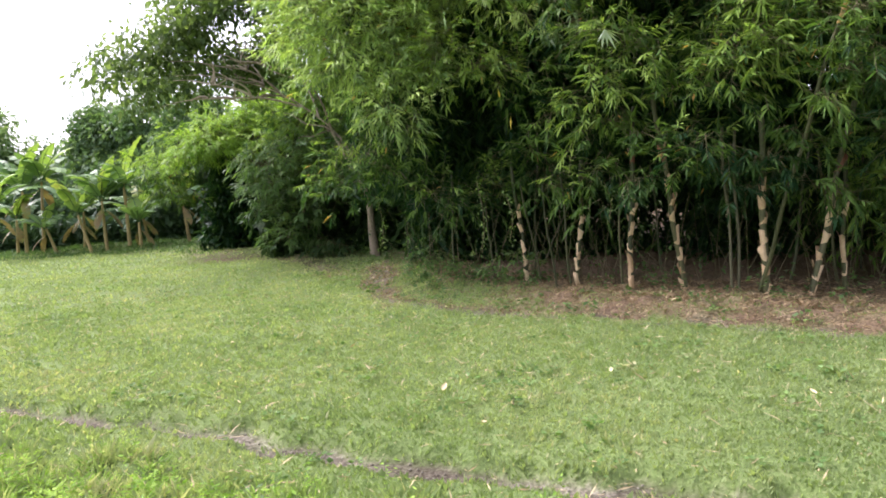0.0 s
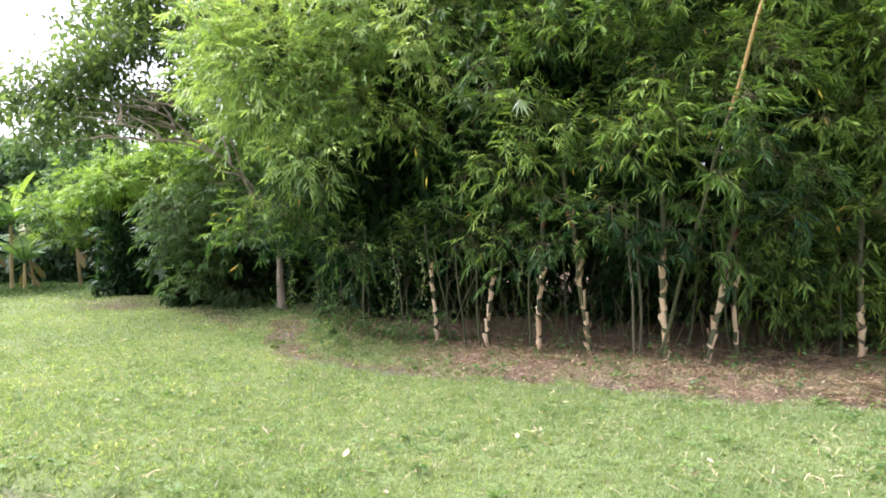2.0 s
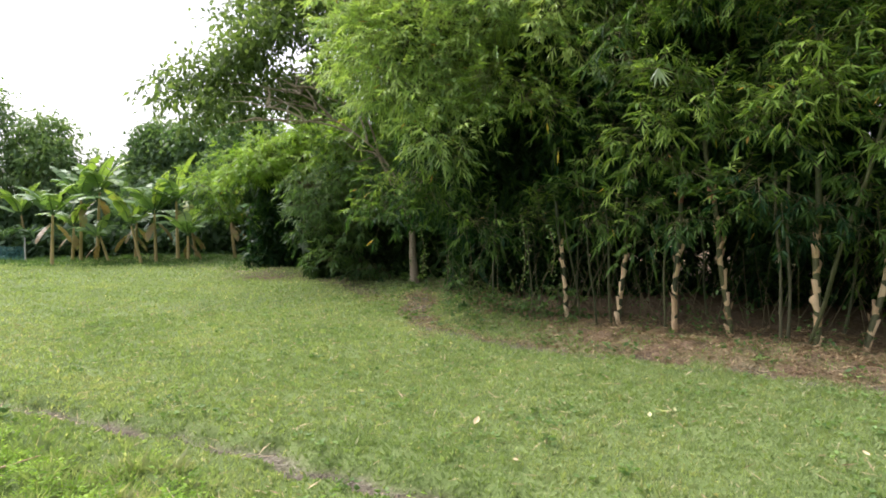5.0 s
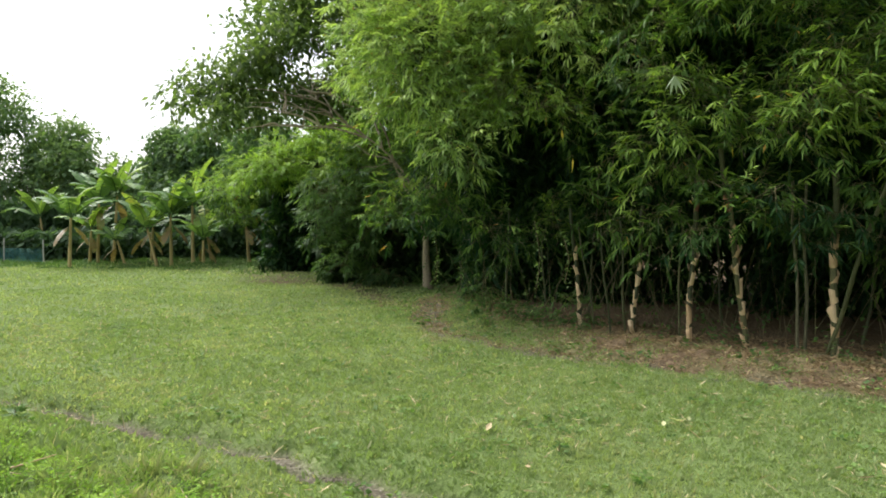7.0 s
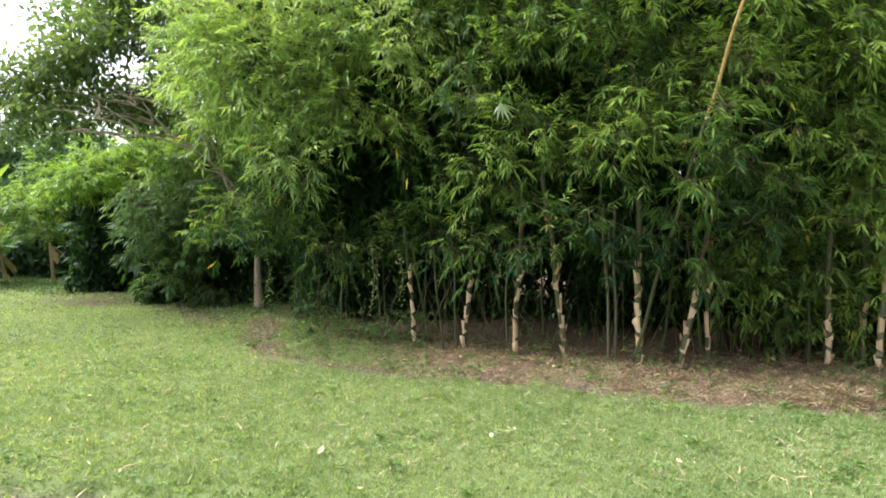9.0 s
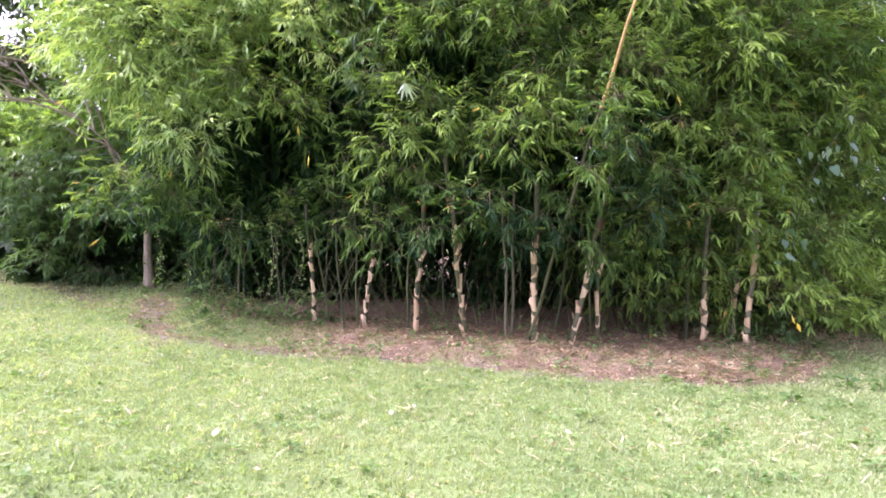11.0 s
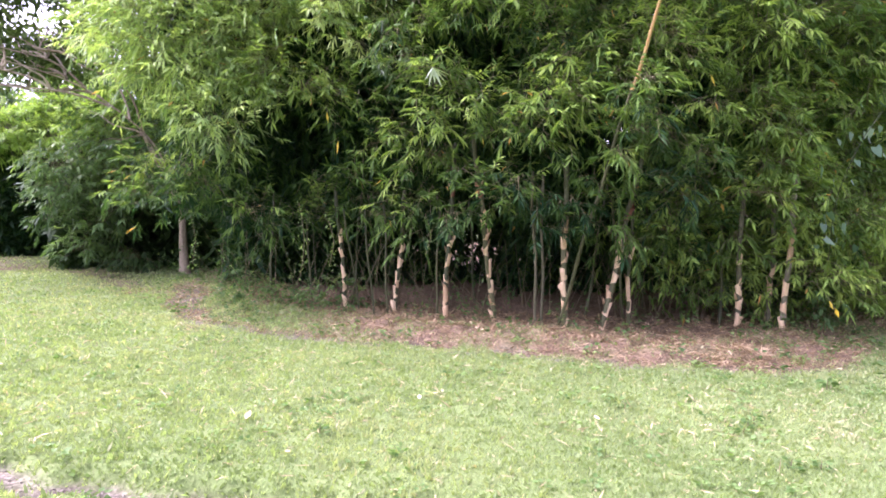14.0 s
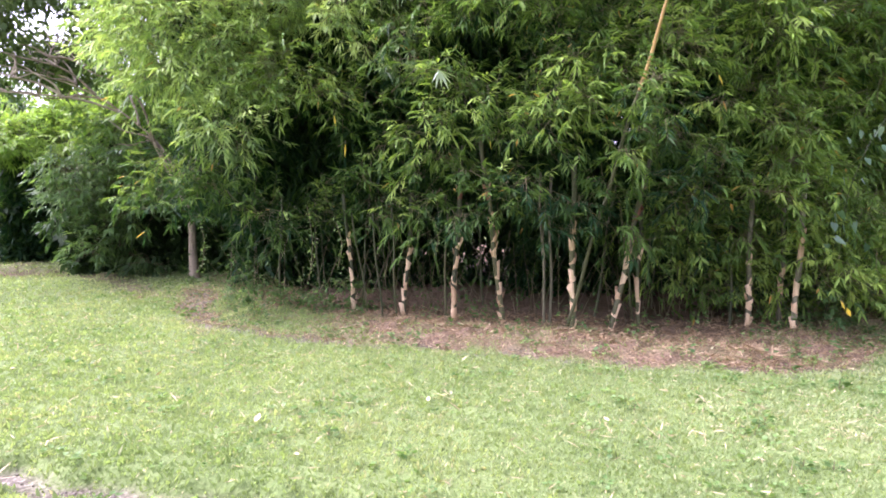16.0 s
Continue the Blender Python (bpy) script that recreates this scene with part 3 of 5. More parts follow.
def culm(owner, r, base, lean, height, thick, mat, sheaths=(), name="culm", upper=None):
    """A jointed cane; pale sheaths wrap the internodes whose numbers are given."""
    pts = culm_line(r, base, lean, height)
    z = pts[:, 2] - pts[0, 2]
    node = 0.185 + 0.035 * r.random()
    ph = (z / node) % 1.0
    rad = thick * (1 - 0.35 * z / max(height, 5)) * (1 + 0.16 * np.exp(-((ph - 0.97) / 0.07) ** 2))
    cane = part(name, mesh_of(name, *tube(pts, rad, 10), mat, smooth=True), owner)
    if upper:
        cut = int(np.searchsorted(z, 2.65))
        part("upper_culm", mesh_of("upper_culm", *tube(pts[cut:], rad[cut:] + 0.0015, 10), upper, smooth=True), cane)
    for k in sheaths:
        lo = (k + 0.04 + 0.06 * r.random()) * node
        hi = lo + node * r.uniform(0.52, 0.84)
        i0, i1 = np.searchsorted(z, [lo, hi])
        if i1 - i0 < 2 or i1 >= len(pts):
            continue
        wrap = pts[i0:i1 + 1]
        n = len(wrap)
        flare = 1.06 + r.uniform(0.04, 0.26) * np.linspace(0, 1, n) ** 3
        v, f = tube(wrap, np.interp(z[i0:i1 + 1], z, rad) * flare + 0.002, 10)
        v = v.reshape(n, 10, 3)
        cut = r.integers(0, 10)
        v[-1, :, 2] += 0.05 * np.cos((np.arange(10) - cut) * 0.628) * r.uniform(0.3, 1.0)
        v += np.linspace(0, 1, n)[:, None, None] * np.array([r.normal(0, 0.016), r.normal(0, 0.01), 0])
        v[0, :, 2] -= 0.02 * np.cos((np.arange(10) - cut) * 0.628)
        inner = v * 1.0
        mid = wrap[:, None]
        inner = mid + (v - mid) * 0.93
        f2 = f[:, ::-1] + n * 10
        rim = np.array([[(n - 1) * 10 + j, (n - 1) * 10 + (j + 1) % 10, (2 * n - 1) * 10 + (j + 1) % 10, (2 * n - 1) * 10 + j] for j in range(10)])
        part("sheath", mesh_of("sheath", np.concatenate([v.reshape(-1, 3), inner.reshape(-1, 3)]), np.concatenate([f, f2, rim]), RED_SHEATH if k > 6 else SHEATH, smooth=True), cane)
        if r.random() < 0.45:
            a = r.uniform(0, 6.28)
            tip = wrap[-1] + np.array([np.cos(a) * 0.07, np.sin(a) * 0.07, 0.09])
            b0 = wrap[-1] + np.array([np.cos(a), np.sin(a), 0]) * rad[i1] * 1.2
            w = np.array([-np.sin(a), np.cos(a), 0]) * 0.022
            vv = np.array([b0 - w, b0 + w, (b0 + tip) / 2 + w * 0.8 + (0, 0, 0.015), (b0 + tip) / 2 - w * 0.8 + (0, 0, 0.015), tip, tip + (0.002, 0, 0)])
            part("sheath_blade", mesh_of("sheath_blade", vv, np.array([[0, 1, 2, 3], [3, 2, 5, 4]]), SHEATH), cane)
    return cane


def front_culms():
    """The canes along the thicket's edge that can be told apart, each a thing of its own."""
    r = np.random.default_rng(5)
    pale = ((1.18, 8.86, -0.09, 2.6, 0.020, (0, 1, 2, 3, 4)), (1.77, 8.45, 0.07, 2.7, 0.022, (0, 1, 2, 3, 4)), (2.28, 7.85, 0.05, 3.6, 0.023, (0, 1, 2, 3, 4, 5, 7)),
            (2.86, 7.61, -0.12, 3.8, 0.024, (0, 1, 2, 3, 4, 5, 6, 8)), (3.48, 6.95, 0.0, 3.2, 0.027, (0, 1, 2, 3, 4, 5, 6)), (3.94, 6.89, 0.22, 3.4, 0.025, (0, 1, 2, 3, 4, 5, 7)),
            (5.55, 6.53, 0.02, 3.0, 0.025, (0, 1, 2, 4)), (5.91, 6.20, 0.07, 3.0, 0.024, (0, 1, 2, 4, 5)), (5.98, 6.5, 0.03, 2.4, 0.021, (0, 2, 3)), (4.35, 6.98, 0.02, 2.6, 0.018, (1, 2, 4)))
    for x, y, lx, h, th, sh in pale:
        o = thing("bamboo_cane", "jointed bamboo cane wrapped in pale papery sheaths", "bamboo", "pale sheathed canes")
        culm(o, r, (x, y), (lx, 0.03), 0.62 * h, 1.28 * th, GREY_CULM if x > 5 else CULM, sh)
    plain = ((3.25, 7.21, -0.04, 3.0, 0.021), (3.32, 7.2, -0.01, 3.0, 0.023), (1.45, 8.26, -0.09, 2.2, 0.020), (1.65, 8.32, -0.04, 2.4, 0.024), (2.22, 8.03, 0.02, 2.4, 0.022), (4.1, 7.58, 0.15, 2.8, 0.020),
             (5.47, 6.72, 0.0, 2.4, 0.022), (4.62, 7.5, -0.12, 2.6, 0.022), (1.32, 8.6, -0.15, 2.2, 0.018), (0.2, 10.3, 0.03, 2.6, 0.03), (-0.62, 12.6, 0.0, 2.4, 0.03), (0.75, 9.4, -0.05, 2.4, 0.022))
    for x, y, lx, h, th in plain:
        o = thing("bamboo_cane", "plain grey-green jointed bamboo cane", "bamboo", "plain canes")
        culm(o, r, (x, y), (lx, 0.04), 0.62 * h, (0.8 if x > 3 else 0.6) * th, GREY_CULM if 3.2 < x < 3.4 else CULM)
    o = thing("leaning_bamboo_cane", "long leaning yellow-orange bamboo cane above the thicket", "bamboo")
    culm(o, r, (3.43, 7.0), (0.15, -0.26), 5.0, 0.022, CULM, upper=YELLOW_CULM)


front_culms()


FRONT_X = (-2.6, -1.3, 0, 1.2, 2.3, 3.5, 4.5, 5.6, 7.2, 9.0, 11.5)
FRONT_Y = (10.2, 9.6, 9.4, 8.75, 7.8, 7.0, 6.75, 6.4, 6.6, 7.2, 7.4)
# dark hollows in the thicket's face: across, up, half width, half height
HOLLOWS = ((0.35, 2.42, 0.85, 0.66), (2.75, 3.35, 0.42, 0.7), (5.0, 3.55, 0.22, 0.5), (-0.75, 1.35, 0.3, 0.25), (-1.75, 2.2, 0.5, 0.9))


def main_thicket():
    r = np.random.default_rng(31)
    o = thing("bamboo_thicket", "tall dense bamboo thicket with drooping green leaf fans", "bamboo")
    left = ((-0.95, 9.8, 3.9, 1.15, 1.0, 0.9), (0.8, 9.9, 4.8, 1.4, 1.2, 0.65))
    middle = ((2.4, 9.2, 5.0, 1.5, 1.2, 0.8), (3.9, 8.3, 3.7, 0.9, 0.8, 0.7))
    right = ((5.6, 7.7, 3.4, 0.9, 0.8, 0.9), (5.8, 8.0, 5.2, 1.7, 1.2, 0.9), (7.3, 7.6, 2.9, 0.8, 0.9, 1.2), (8.0, 8.4, 4.7, 1.3, 1.2, 1.2), (9.2, 8.6, 2.6, 1.1, 1.1, 1.5), (10.4, 8.1, 4.6, 1.3, 1.0, 1.4), (10.8, 8.0, 2.4, 0.9, 0.8, 1.2))
    # middle masses toned dark like shaded recesses, left ones bright as if lit
    for lobes, tone, mat in ((left, 0.7, PALE_BAMBOO_LEAF), (middle, 0.35, BAMBOO_LEAF), (right, 0.45, BAMBOO_LEAF)):
        foliage_parts(o, bamboo_leaves(r, lobes, 7, tone=tone), mat)
    # drooping boughs that stand out of the front in layers, with dark hollows between
    boughs, tries = [], 0
    while len(boughs) < 300 and tries < 12000:
        tries += 1
        x = r.uniform(-2.3, 9.4)
        low = np.interp(x, (-2.3, -1.7, -1.3, 0.0, 1.7, 2.1, 2.9, 3.3, 4.5, 5.2, 6.0, 6.6, 9.4), (3.7, 3.2, 1.5, 1.3, 1.25, 1.35, 1.35, 1.25, 1.12, 0.95, 0.7, 0.35, 0.35))
        z = low + (5.15 - low) * r.random() ** 1.1
        back = r.random() < 0.3
        shut = any(((x - gx) / gw) ** 2 + ((z - gz) / gh) ** 2 < 1 for gx, gz, gw, gh in HOLLOWS)
        shut |= abs(x - 3.43 - 0.15 * z) < 0.28 and z > 2.2 and not back
        gap = 0.31 if x > 4.6 else 0.36 if z > 3.0 or x < -0.3 else 0.47
        if shut or any(abs(x - b[0]) + 1.35 * abs(z - b[2]) < gap and back == b[4] for b in boughs):
            continue
        y = np.interp(x, FRONT_X, FRONT_Y) + (r.uniform(0.35, 0.8) if back else r.uniform(-0.5, 0.1)) + 0.06 * (z - 1.5)
        if z < 1.7 and 4.8 < x < 6.2:
            y += 0.55
        boughs.append((x, y, z, r.uniform(0.2, 0.46 if z > 2.0 or x > 5 else 0.32), back))
    for z in (2.05, 2.35, 2.6, 2.85):
        boughs.append((3.45 + 0.17 * z + r.uniform(-0.12, 0.12), 6.75 - 0.26 * z, z, 0.24, False))
    for x, y, z, w, back in boughs:
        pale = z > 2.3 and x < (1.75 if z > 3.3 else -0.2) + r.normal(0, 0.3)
        # tone holds light: low and back boughs shaded, left crest and right end lit
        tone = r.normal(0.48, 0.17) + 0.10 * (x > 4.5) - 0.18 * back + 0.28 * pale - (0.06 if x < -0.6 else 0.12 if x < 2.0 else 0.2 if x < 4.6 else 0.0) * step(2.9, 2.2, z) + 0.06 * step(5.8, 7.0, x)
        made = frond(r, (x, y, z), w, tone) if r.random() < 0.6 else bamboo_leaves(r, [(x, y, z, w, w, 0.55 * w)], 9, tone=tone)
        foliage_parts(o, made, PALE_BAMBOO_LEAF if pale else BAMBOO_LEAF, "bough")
    # small sprays that hang low among the stems
    for k in range(8):
        x = r.uniform(4.8, 6.6)
        y = np.interp(x, (0, 1.2, 2.3, 3.5, 4.5, 5.6, 7.2), (10.0, 8.9, 8.0, 7.15, 7.0, 6.7, 6.9)) + r.uniform(0.0, 0.8)
        w = r.uniform(0.14, 0.28)
        foliage_parts(o, bamboo_leaves(r, [(x, y, r.uniform(0.35, 1.45), w, w, w * 0.7)], 12, (0.08, 0.14), 0.026, r.uniform(0.4, 0.7), 6, 7, True, 0.4, (0.12, 0.28)), BAMBOO_LEAF, "spray")
    # boxes from z 5 up are added, unseen cover that keeps skylight out
    for box, n, size in (((-0.6, 12.8, 1.2, 3.6, 14.2, 7.8), 15000, 0.42), ((-0.8, 10.6, 5.0, 4.0, 12.8, 6.8), 9000, 0.42), ((1.2, 10.6, 2.4, 6.2, 12.4, 7.8), 13000, 0.42), ((3.4, 7.6, 5.4, 9.0, 11.0, 6.8), 9000, 0.42), ((-1.5, 11.2, 1.3, 1.6, 13.0, 6.5), 11000, 0.26), ((-1.4, 10.2, 3.9, 1.6, 11.5, 6.5), 7000, 0.24), ((1.0, 9.2, 1.3, 4.0, 12.0, 6.5), 12000, 0.24), ((3.6, 8.0, 1.2, 7.8, 11.0, 6.5), 19000, 0.25), ((5.0, 8.6, 3.0, 11.5, 11.0, 7.0), 17000, 0.28), ((1.0, 9.5, 4.5, 5.0, 12.0, 7.0), 9000, 0.28), ((7.5, 9.0, 0.6, 10.5, 10.5, 3.2), 7000, 0.28), ((7.8, 8.3, 0.0, 12.5, 10.0, 2.0), 8000, 0.42),
                         ((-0.5, 11.2, 0.0, 4.0, 13.0, 2.6), 12000, 0.34), ((4.0, 9.8, 0.0, 8.6, 12.0, 2.6), 14000, 0.34)):
        # the near-black tone puts the interior's shade into the leaf colour
        v, f, t = fill_leaves(r, box, n, size, 0.06, 0.4 if size > 0.4 else 0.18)
        part("shade_toned_foliage", mesh_of("shade_toned_foliage", v, f, BAMBOO_LEAF, t), o)
    for i in range(9):
        x = r.uniform(-0.6, 7.2)
        y = 9.6 - 0.52 * x + r.uniform(0.0, 2.6) + 0.4
        culm(o, r, (x, y), (r.normal(0, 0.28), r.normal(0, 0.06)), r.uniform(1.2, 2.2), r.uniform(0.006, 0.016), CULM, name="inner_culm")


main_thicket()


def feathery_clumps():
    r = np.random.default_rng(32)
    o = thing("feathery_bamboo_clump", "yellow-green feathery bamboo clump with a dark hollow", "bamboo")
    lobes = []
    for x, y, z, w in ((-3.9, 17.2, 3.7, 0.8), (-4.9, 17.4, 3.55, 0.75), (-5.7, 17.1, 3.25, 0.7), (-6.5, 17.1, 3.0, 0.65), (-7.1, 17.3, 2.6, 0.5), (-4.3, 16.6, 3.0, 0.55), (-5.2, 16.5, 2.85, 0.6),
                       (-6.1, 16.5, 2.6, 0.5), (-6.8, 16.8, 2.15, 0.42), (-7.0, 16.9, 1.65, 0.36), (-3.5, 16.4, 3.2, 0.6), (-5.6, 17.9, 3.6, 0.6)):
        lobes += [(x + r.normal(0, 0.22), y + r.normal(0, 0.2), z + r.normal(0, 0.10), w * r.uniform(0.6, 1.0), w * 0.8, w * r.uniform(0.35, 0.6)) for _ in range(3)]
    for lobe in lobes:
        # low boughs take a darker tone and leaf, their shade put into colour
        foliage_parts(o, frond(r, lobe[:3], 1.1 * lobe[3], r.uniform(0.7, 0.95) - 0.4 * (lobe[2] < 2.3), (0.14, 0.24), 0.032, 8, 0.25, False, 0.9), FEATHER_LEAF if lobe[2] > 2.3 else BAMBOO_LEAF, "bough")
    v, f, t = fill_leaves(r, (-6.6, 17.4, 2.4, -3.0, 20, 3.6), 12000, 0.26, 0.2)
    part("shade_toned_foliage", mesh_of("shade_toned_foliage", v, f, FEATHER_LEAF, t), o)
    # lowest tone here: the hollow's darkness is coloured into its leaves
    v, f, t = fill_leaves(r, (-6.6, 17.9, 0.0, -2.6, 20, 3.4), 24000, 0.27, 0.0, 0.35, True)
    part("shade_toned_foliage", mesh_of("shade_toned_foliage", v, f, BAMBOO_LEAF, t), o)
    o = thing("bamboo_shrub", "dark green bushy bamboo reaching down to the lawn", "bamboo")
    for k in range(46):
        z = 0.22 + 4.0 * (k / 45) ** 0.95
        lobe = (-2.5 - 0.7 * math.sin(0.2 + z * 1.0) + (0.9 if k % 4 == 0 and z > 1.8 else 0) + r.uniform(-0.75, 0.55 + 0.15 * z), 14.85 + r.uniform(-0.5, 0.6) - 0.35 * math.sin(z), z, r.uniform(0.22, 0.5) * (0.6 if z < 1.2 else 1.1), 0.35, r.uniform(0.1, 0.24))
        # tone climbs with height, painting the shade round the shrub's foot
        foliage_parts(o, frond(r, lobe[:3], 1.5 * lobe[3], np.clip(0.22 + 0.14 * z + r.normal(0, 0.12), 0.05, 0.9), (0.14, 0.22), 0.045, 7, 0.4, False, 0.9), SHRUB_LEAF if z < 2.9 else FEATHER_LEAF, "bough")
    # dark-toned fill stands for the shade behind the boughs
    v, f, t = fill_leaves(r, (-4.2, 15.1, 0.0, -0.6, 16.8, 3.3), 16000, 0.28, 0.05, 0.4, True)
    part("shade_toned_foliage", mesh_of("shade_toned_foliage", v, f, TREE_LEAF, t), o)
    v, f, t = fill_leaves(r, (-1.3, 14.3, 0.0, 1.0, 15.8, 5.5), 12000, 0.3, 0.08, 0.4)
    part("shade_toned_foliage", mesh_of("shade_toned_foliage", v, f, TREE_LEAF, t), o)


feathery_clumps()


def foot_bushes():
    r = np.random.default_rng(36)
    for x0, y0, n in ((0.0, 9.9, 3), (1.0, 9.05, 3), (6.7, 6.5, 6), (7.5, 6.9, 7)):
        o = thing("bush", "low dark green bush at the bamboo's foot", "bush", "bushes under the bamboo")
        for k in range(n):
            lobe = (x0 + r.uniform(-0.55, 0.55), y0 + r.uniform(-0.3, 0.5), high(x0, y0) + 0.02 + 0.34 * r.random() ** 1.5, r.uniform(0.12, 0.26), 0.2, r.uniform(0.08, 0.17))
            foliage_parts(o, bamboo_leaves(r, [lobe], 15, (0.06, 0.11), 0.034, r.uniform(0.05, 0.45), 5, 7, False, 0.1, (0.08, 0.2)), WEED_LEAF, "leafage")
        for k in range(4):
            x, y = x0 + r.uniform(-0.3, 0.3), y0 + r.uniform(0, 0.3)
            part("stem", mesh_of("stem", *tube([(x, y, high(x, y) - 0.03), (x + r.normal(0, 0.05), y, 0.28), (x + r.normal(0, 0.1), y, 0.45)], [0.009, 0.007, 0.004], 6), TWIG, smooth=True), o)


foot_bushes()


# ---- broad-leaved trees ----
def crown_leaves(r, lobes, n, size, tone, ragged=0.3, shell=0.5, k=24, loose=1.15):
    """Leaves in many small clumps over a few rounded masses."""
    w = np.array([l[3] * l[4] + l[3] * l[5] for l in lobes])
    pick = r.choice(len(lobes), n // k, p=w / w.sum())
    lob = np.array(lobes)[pick]
    u = unit(r.normal(0, 1, (len(pick), 3)))
    reach = r.uniform(shell, 1.0, len(pick)) * (1 + ragged * np.sin(u @ r.normal(0, 5, 3)))
    c = lob[:, :3] + lob[:, 3:6] * u * reach[:, None]
    base = (c[:, None] + np.clip(r.normal(0, 1, (len(pick), k, 3)), -1.6, 1.6) * size * loose * (1, 1, 0.7)).reshape(-1, 3)
    way = unit(np.repeat(u, k, 0) * 0.5 + r.normal(0, 0.6, (len(base), 3)) + np.array([0, 0, -0.35]))
    # clumps facing up are coloured lighter, as daylight would make them
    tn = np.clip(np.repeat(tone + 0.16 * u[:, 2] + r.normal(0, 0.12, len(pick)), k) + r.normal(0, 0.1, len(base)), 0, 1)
    return leaf_blades(base, way, r.uniform(0.7, 1.2, len(base)) * size, r.uniform(0.4, 0.6, len(base)) * size, r.uniform(0, 0.3, len(base)), r, tn, False)


def tree(r, name, label, base, trunk_keys, limbs, lobes, n, size, tone, leaf_mat, thick=0.12, group="", bough=0.06, k=24, loose=1.15):
    o = thing(name, label, "tree", group)
    z0 = high(*base)
    keys = [(base[0], base[1], z0 - 0.1)] + list(trunk_keys)
    pts = curve_points(keys, 24)
    rad = thick * np.linspace(1.0, 0.45, 24) + 0.35 * thick * np.exp(-np.linspace(0, 9, 24))
    part("trunk", mesh_of("trunk", *tube(pts, rad, 10), BARK, smooth=True), o)
    for keys in limbs:
        pts = curve_points(keys, 14) + np.sin(np.linspace(0, 9, 14))[:, None] * np.array([0.02, 0.02, 0.03])
        part("limb", mesh_of("limb", *tube(pts, bough * np.linspace(1.0, 0.2, 14), 7), BARK, smooth=True), o)
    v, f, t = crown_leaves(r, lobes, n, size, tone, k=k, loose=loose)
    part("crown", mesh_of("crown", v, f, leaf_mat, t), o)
    return o


def trees():
    r = np.random.default_rng(41)
    lobes = [(-2.4 - 3.7 * q + r.normal(0, 0.5), 14.4 + r.normal(0, 0.5), 4.1 + 2.6 * r.random() * (1.15 - q), r.uniform(0.4, 0.75), 0.6, r.uniform(0.3, 0.55)) for q in np.linspace(0, 1, 26)]
    lobes += [(-3.4 - 3.6 * q + r.normal(0, 0.15), 13.9 - 1.1 * q, 4.0 - 0.75 * q + r.uniform(-0.15, 0.5), r.uniform(0.2, 0.38), 0.35, r.uniform(0.12, 0.24)) for q in np.linspace(0, 0.78, 12)]
    lobes += [(-3.0 - 2.4 * q + r.normal(0, 0.15), 14.3 + r.normal(0, 0.3), 4.3 + 1.7 * r.random(), r.uniform(0.3, 0.5), 0.4, r.uniform(0.25, 0.4)) for q in np.linspace(0, 1, 12)]
    lobes += [(-3.2 + r.normal(0, 1.0), 14.8, 6.6 + r.normal(0, 0.5), 0.8, 0.8, 0.5) for _ in range(9)]
    limbs = [[(-1.6, 13.6, 2.0), (-2.05, 13.55, 2.7), (-2.75, 13.45, 3.35), (-3.3, 13.3, 3.65), (-4.3, 13.1, 3.85), (-5.2, 13.4, 3.95)],
             [(-2.75, 13.45, 3.35), (-3.3, 13.7, 3.5), (-4.1, 13.9, 3.5), (-5.0, 14.2, 3.75)], [(-2.3, 13.5, 3.0), (-2.7, 14.0, 4.0), (-3.2, 14.6, 5.2)],
             [(-3.3, 13.3, 3.65), (-3.7, 13.8, 4.3), (-4.4, 14.6, 5.2)], [(-2.05, 13.55, 2.7), (-2.4, 13.3, 3.6), (-3.2, 13.2, 4.0), (-3.6, 13.2, 4.5)],
             [(-2.6, 13.4, 3.2), (-3.5, 13.1, 3.4), (-4.3, 12.95, 3.42), (-5.2, 12.9, 3.3)], [(-3.0, 13.35, 3.5), (-3.6, 13.2, 3.95), (-4.3, 13.1, 4.1), (-5.0, 13.0, 4.15)], [(-3.5, 13.1, 3.42), (-4.2, 12.9, 3.7), (-4.9, 12.8, 3.75)]]
    for k in range(26):
        l = limbs[k % 8]
        a = np.array(l[r.integers(1, len(l) - 1)])
        b = a + r.normal(0, 1, 3) * (0.45, 0.3, 0.22) + (-0.6, 0, 0.22)
        limbs.append([tuple(a), tuple((a + b) / 2 + r.normal(0, 0.07, 3)), tuple(b)])
    tree(r, "broadleaf_tree", "pale-trunked broadleaf tree with bare grey limbs", (-1.37, 13.66), [(-1.4, 13.65, 0.6), (-1.47, 13.62, 1.4), (-2.05, 13.55, 2.7)], limbs, lobes, 15000, 0.165, 0.62, CROWN_LEAF, 0.095, "", 0.026, 9, 1.3)
    far = (((-24.0, 29.0), ((-0.2, 7.7, 1.6, 1.2), (0.9, 6.3, 1.7, 1.2), (-1.0, 4.8, 2.2, 1.4), (1.2, 3.6, 1.8, 1.4), (0.4, 1.8, 2.2, 1.2), (-2.6, 7.6, 2.0, 1.3), (-3.6, 5.0, 2.2, 1.6)), 0.6),
           ((-20.0, 29.0), ((0.2, 5.4, 1.2, 0.9), (-0.9, 4.5, 1.2, 0.9), (1.0, 4.2, 1.1, 0.8), (0.0, 3.2, 1.9, 1.0), (0.4, 1.6, 2.2, 1.2)), 0.65), ((-17.2, 30.0), ((0.0, 3.5, 1.3, 0.8), (0.8, 2.6, 1.5, 0.9), (-0.9, 2.2, 1.4, 0.9), (0.2, 1.3, 2.0, 1.1)), 0.4),
           )
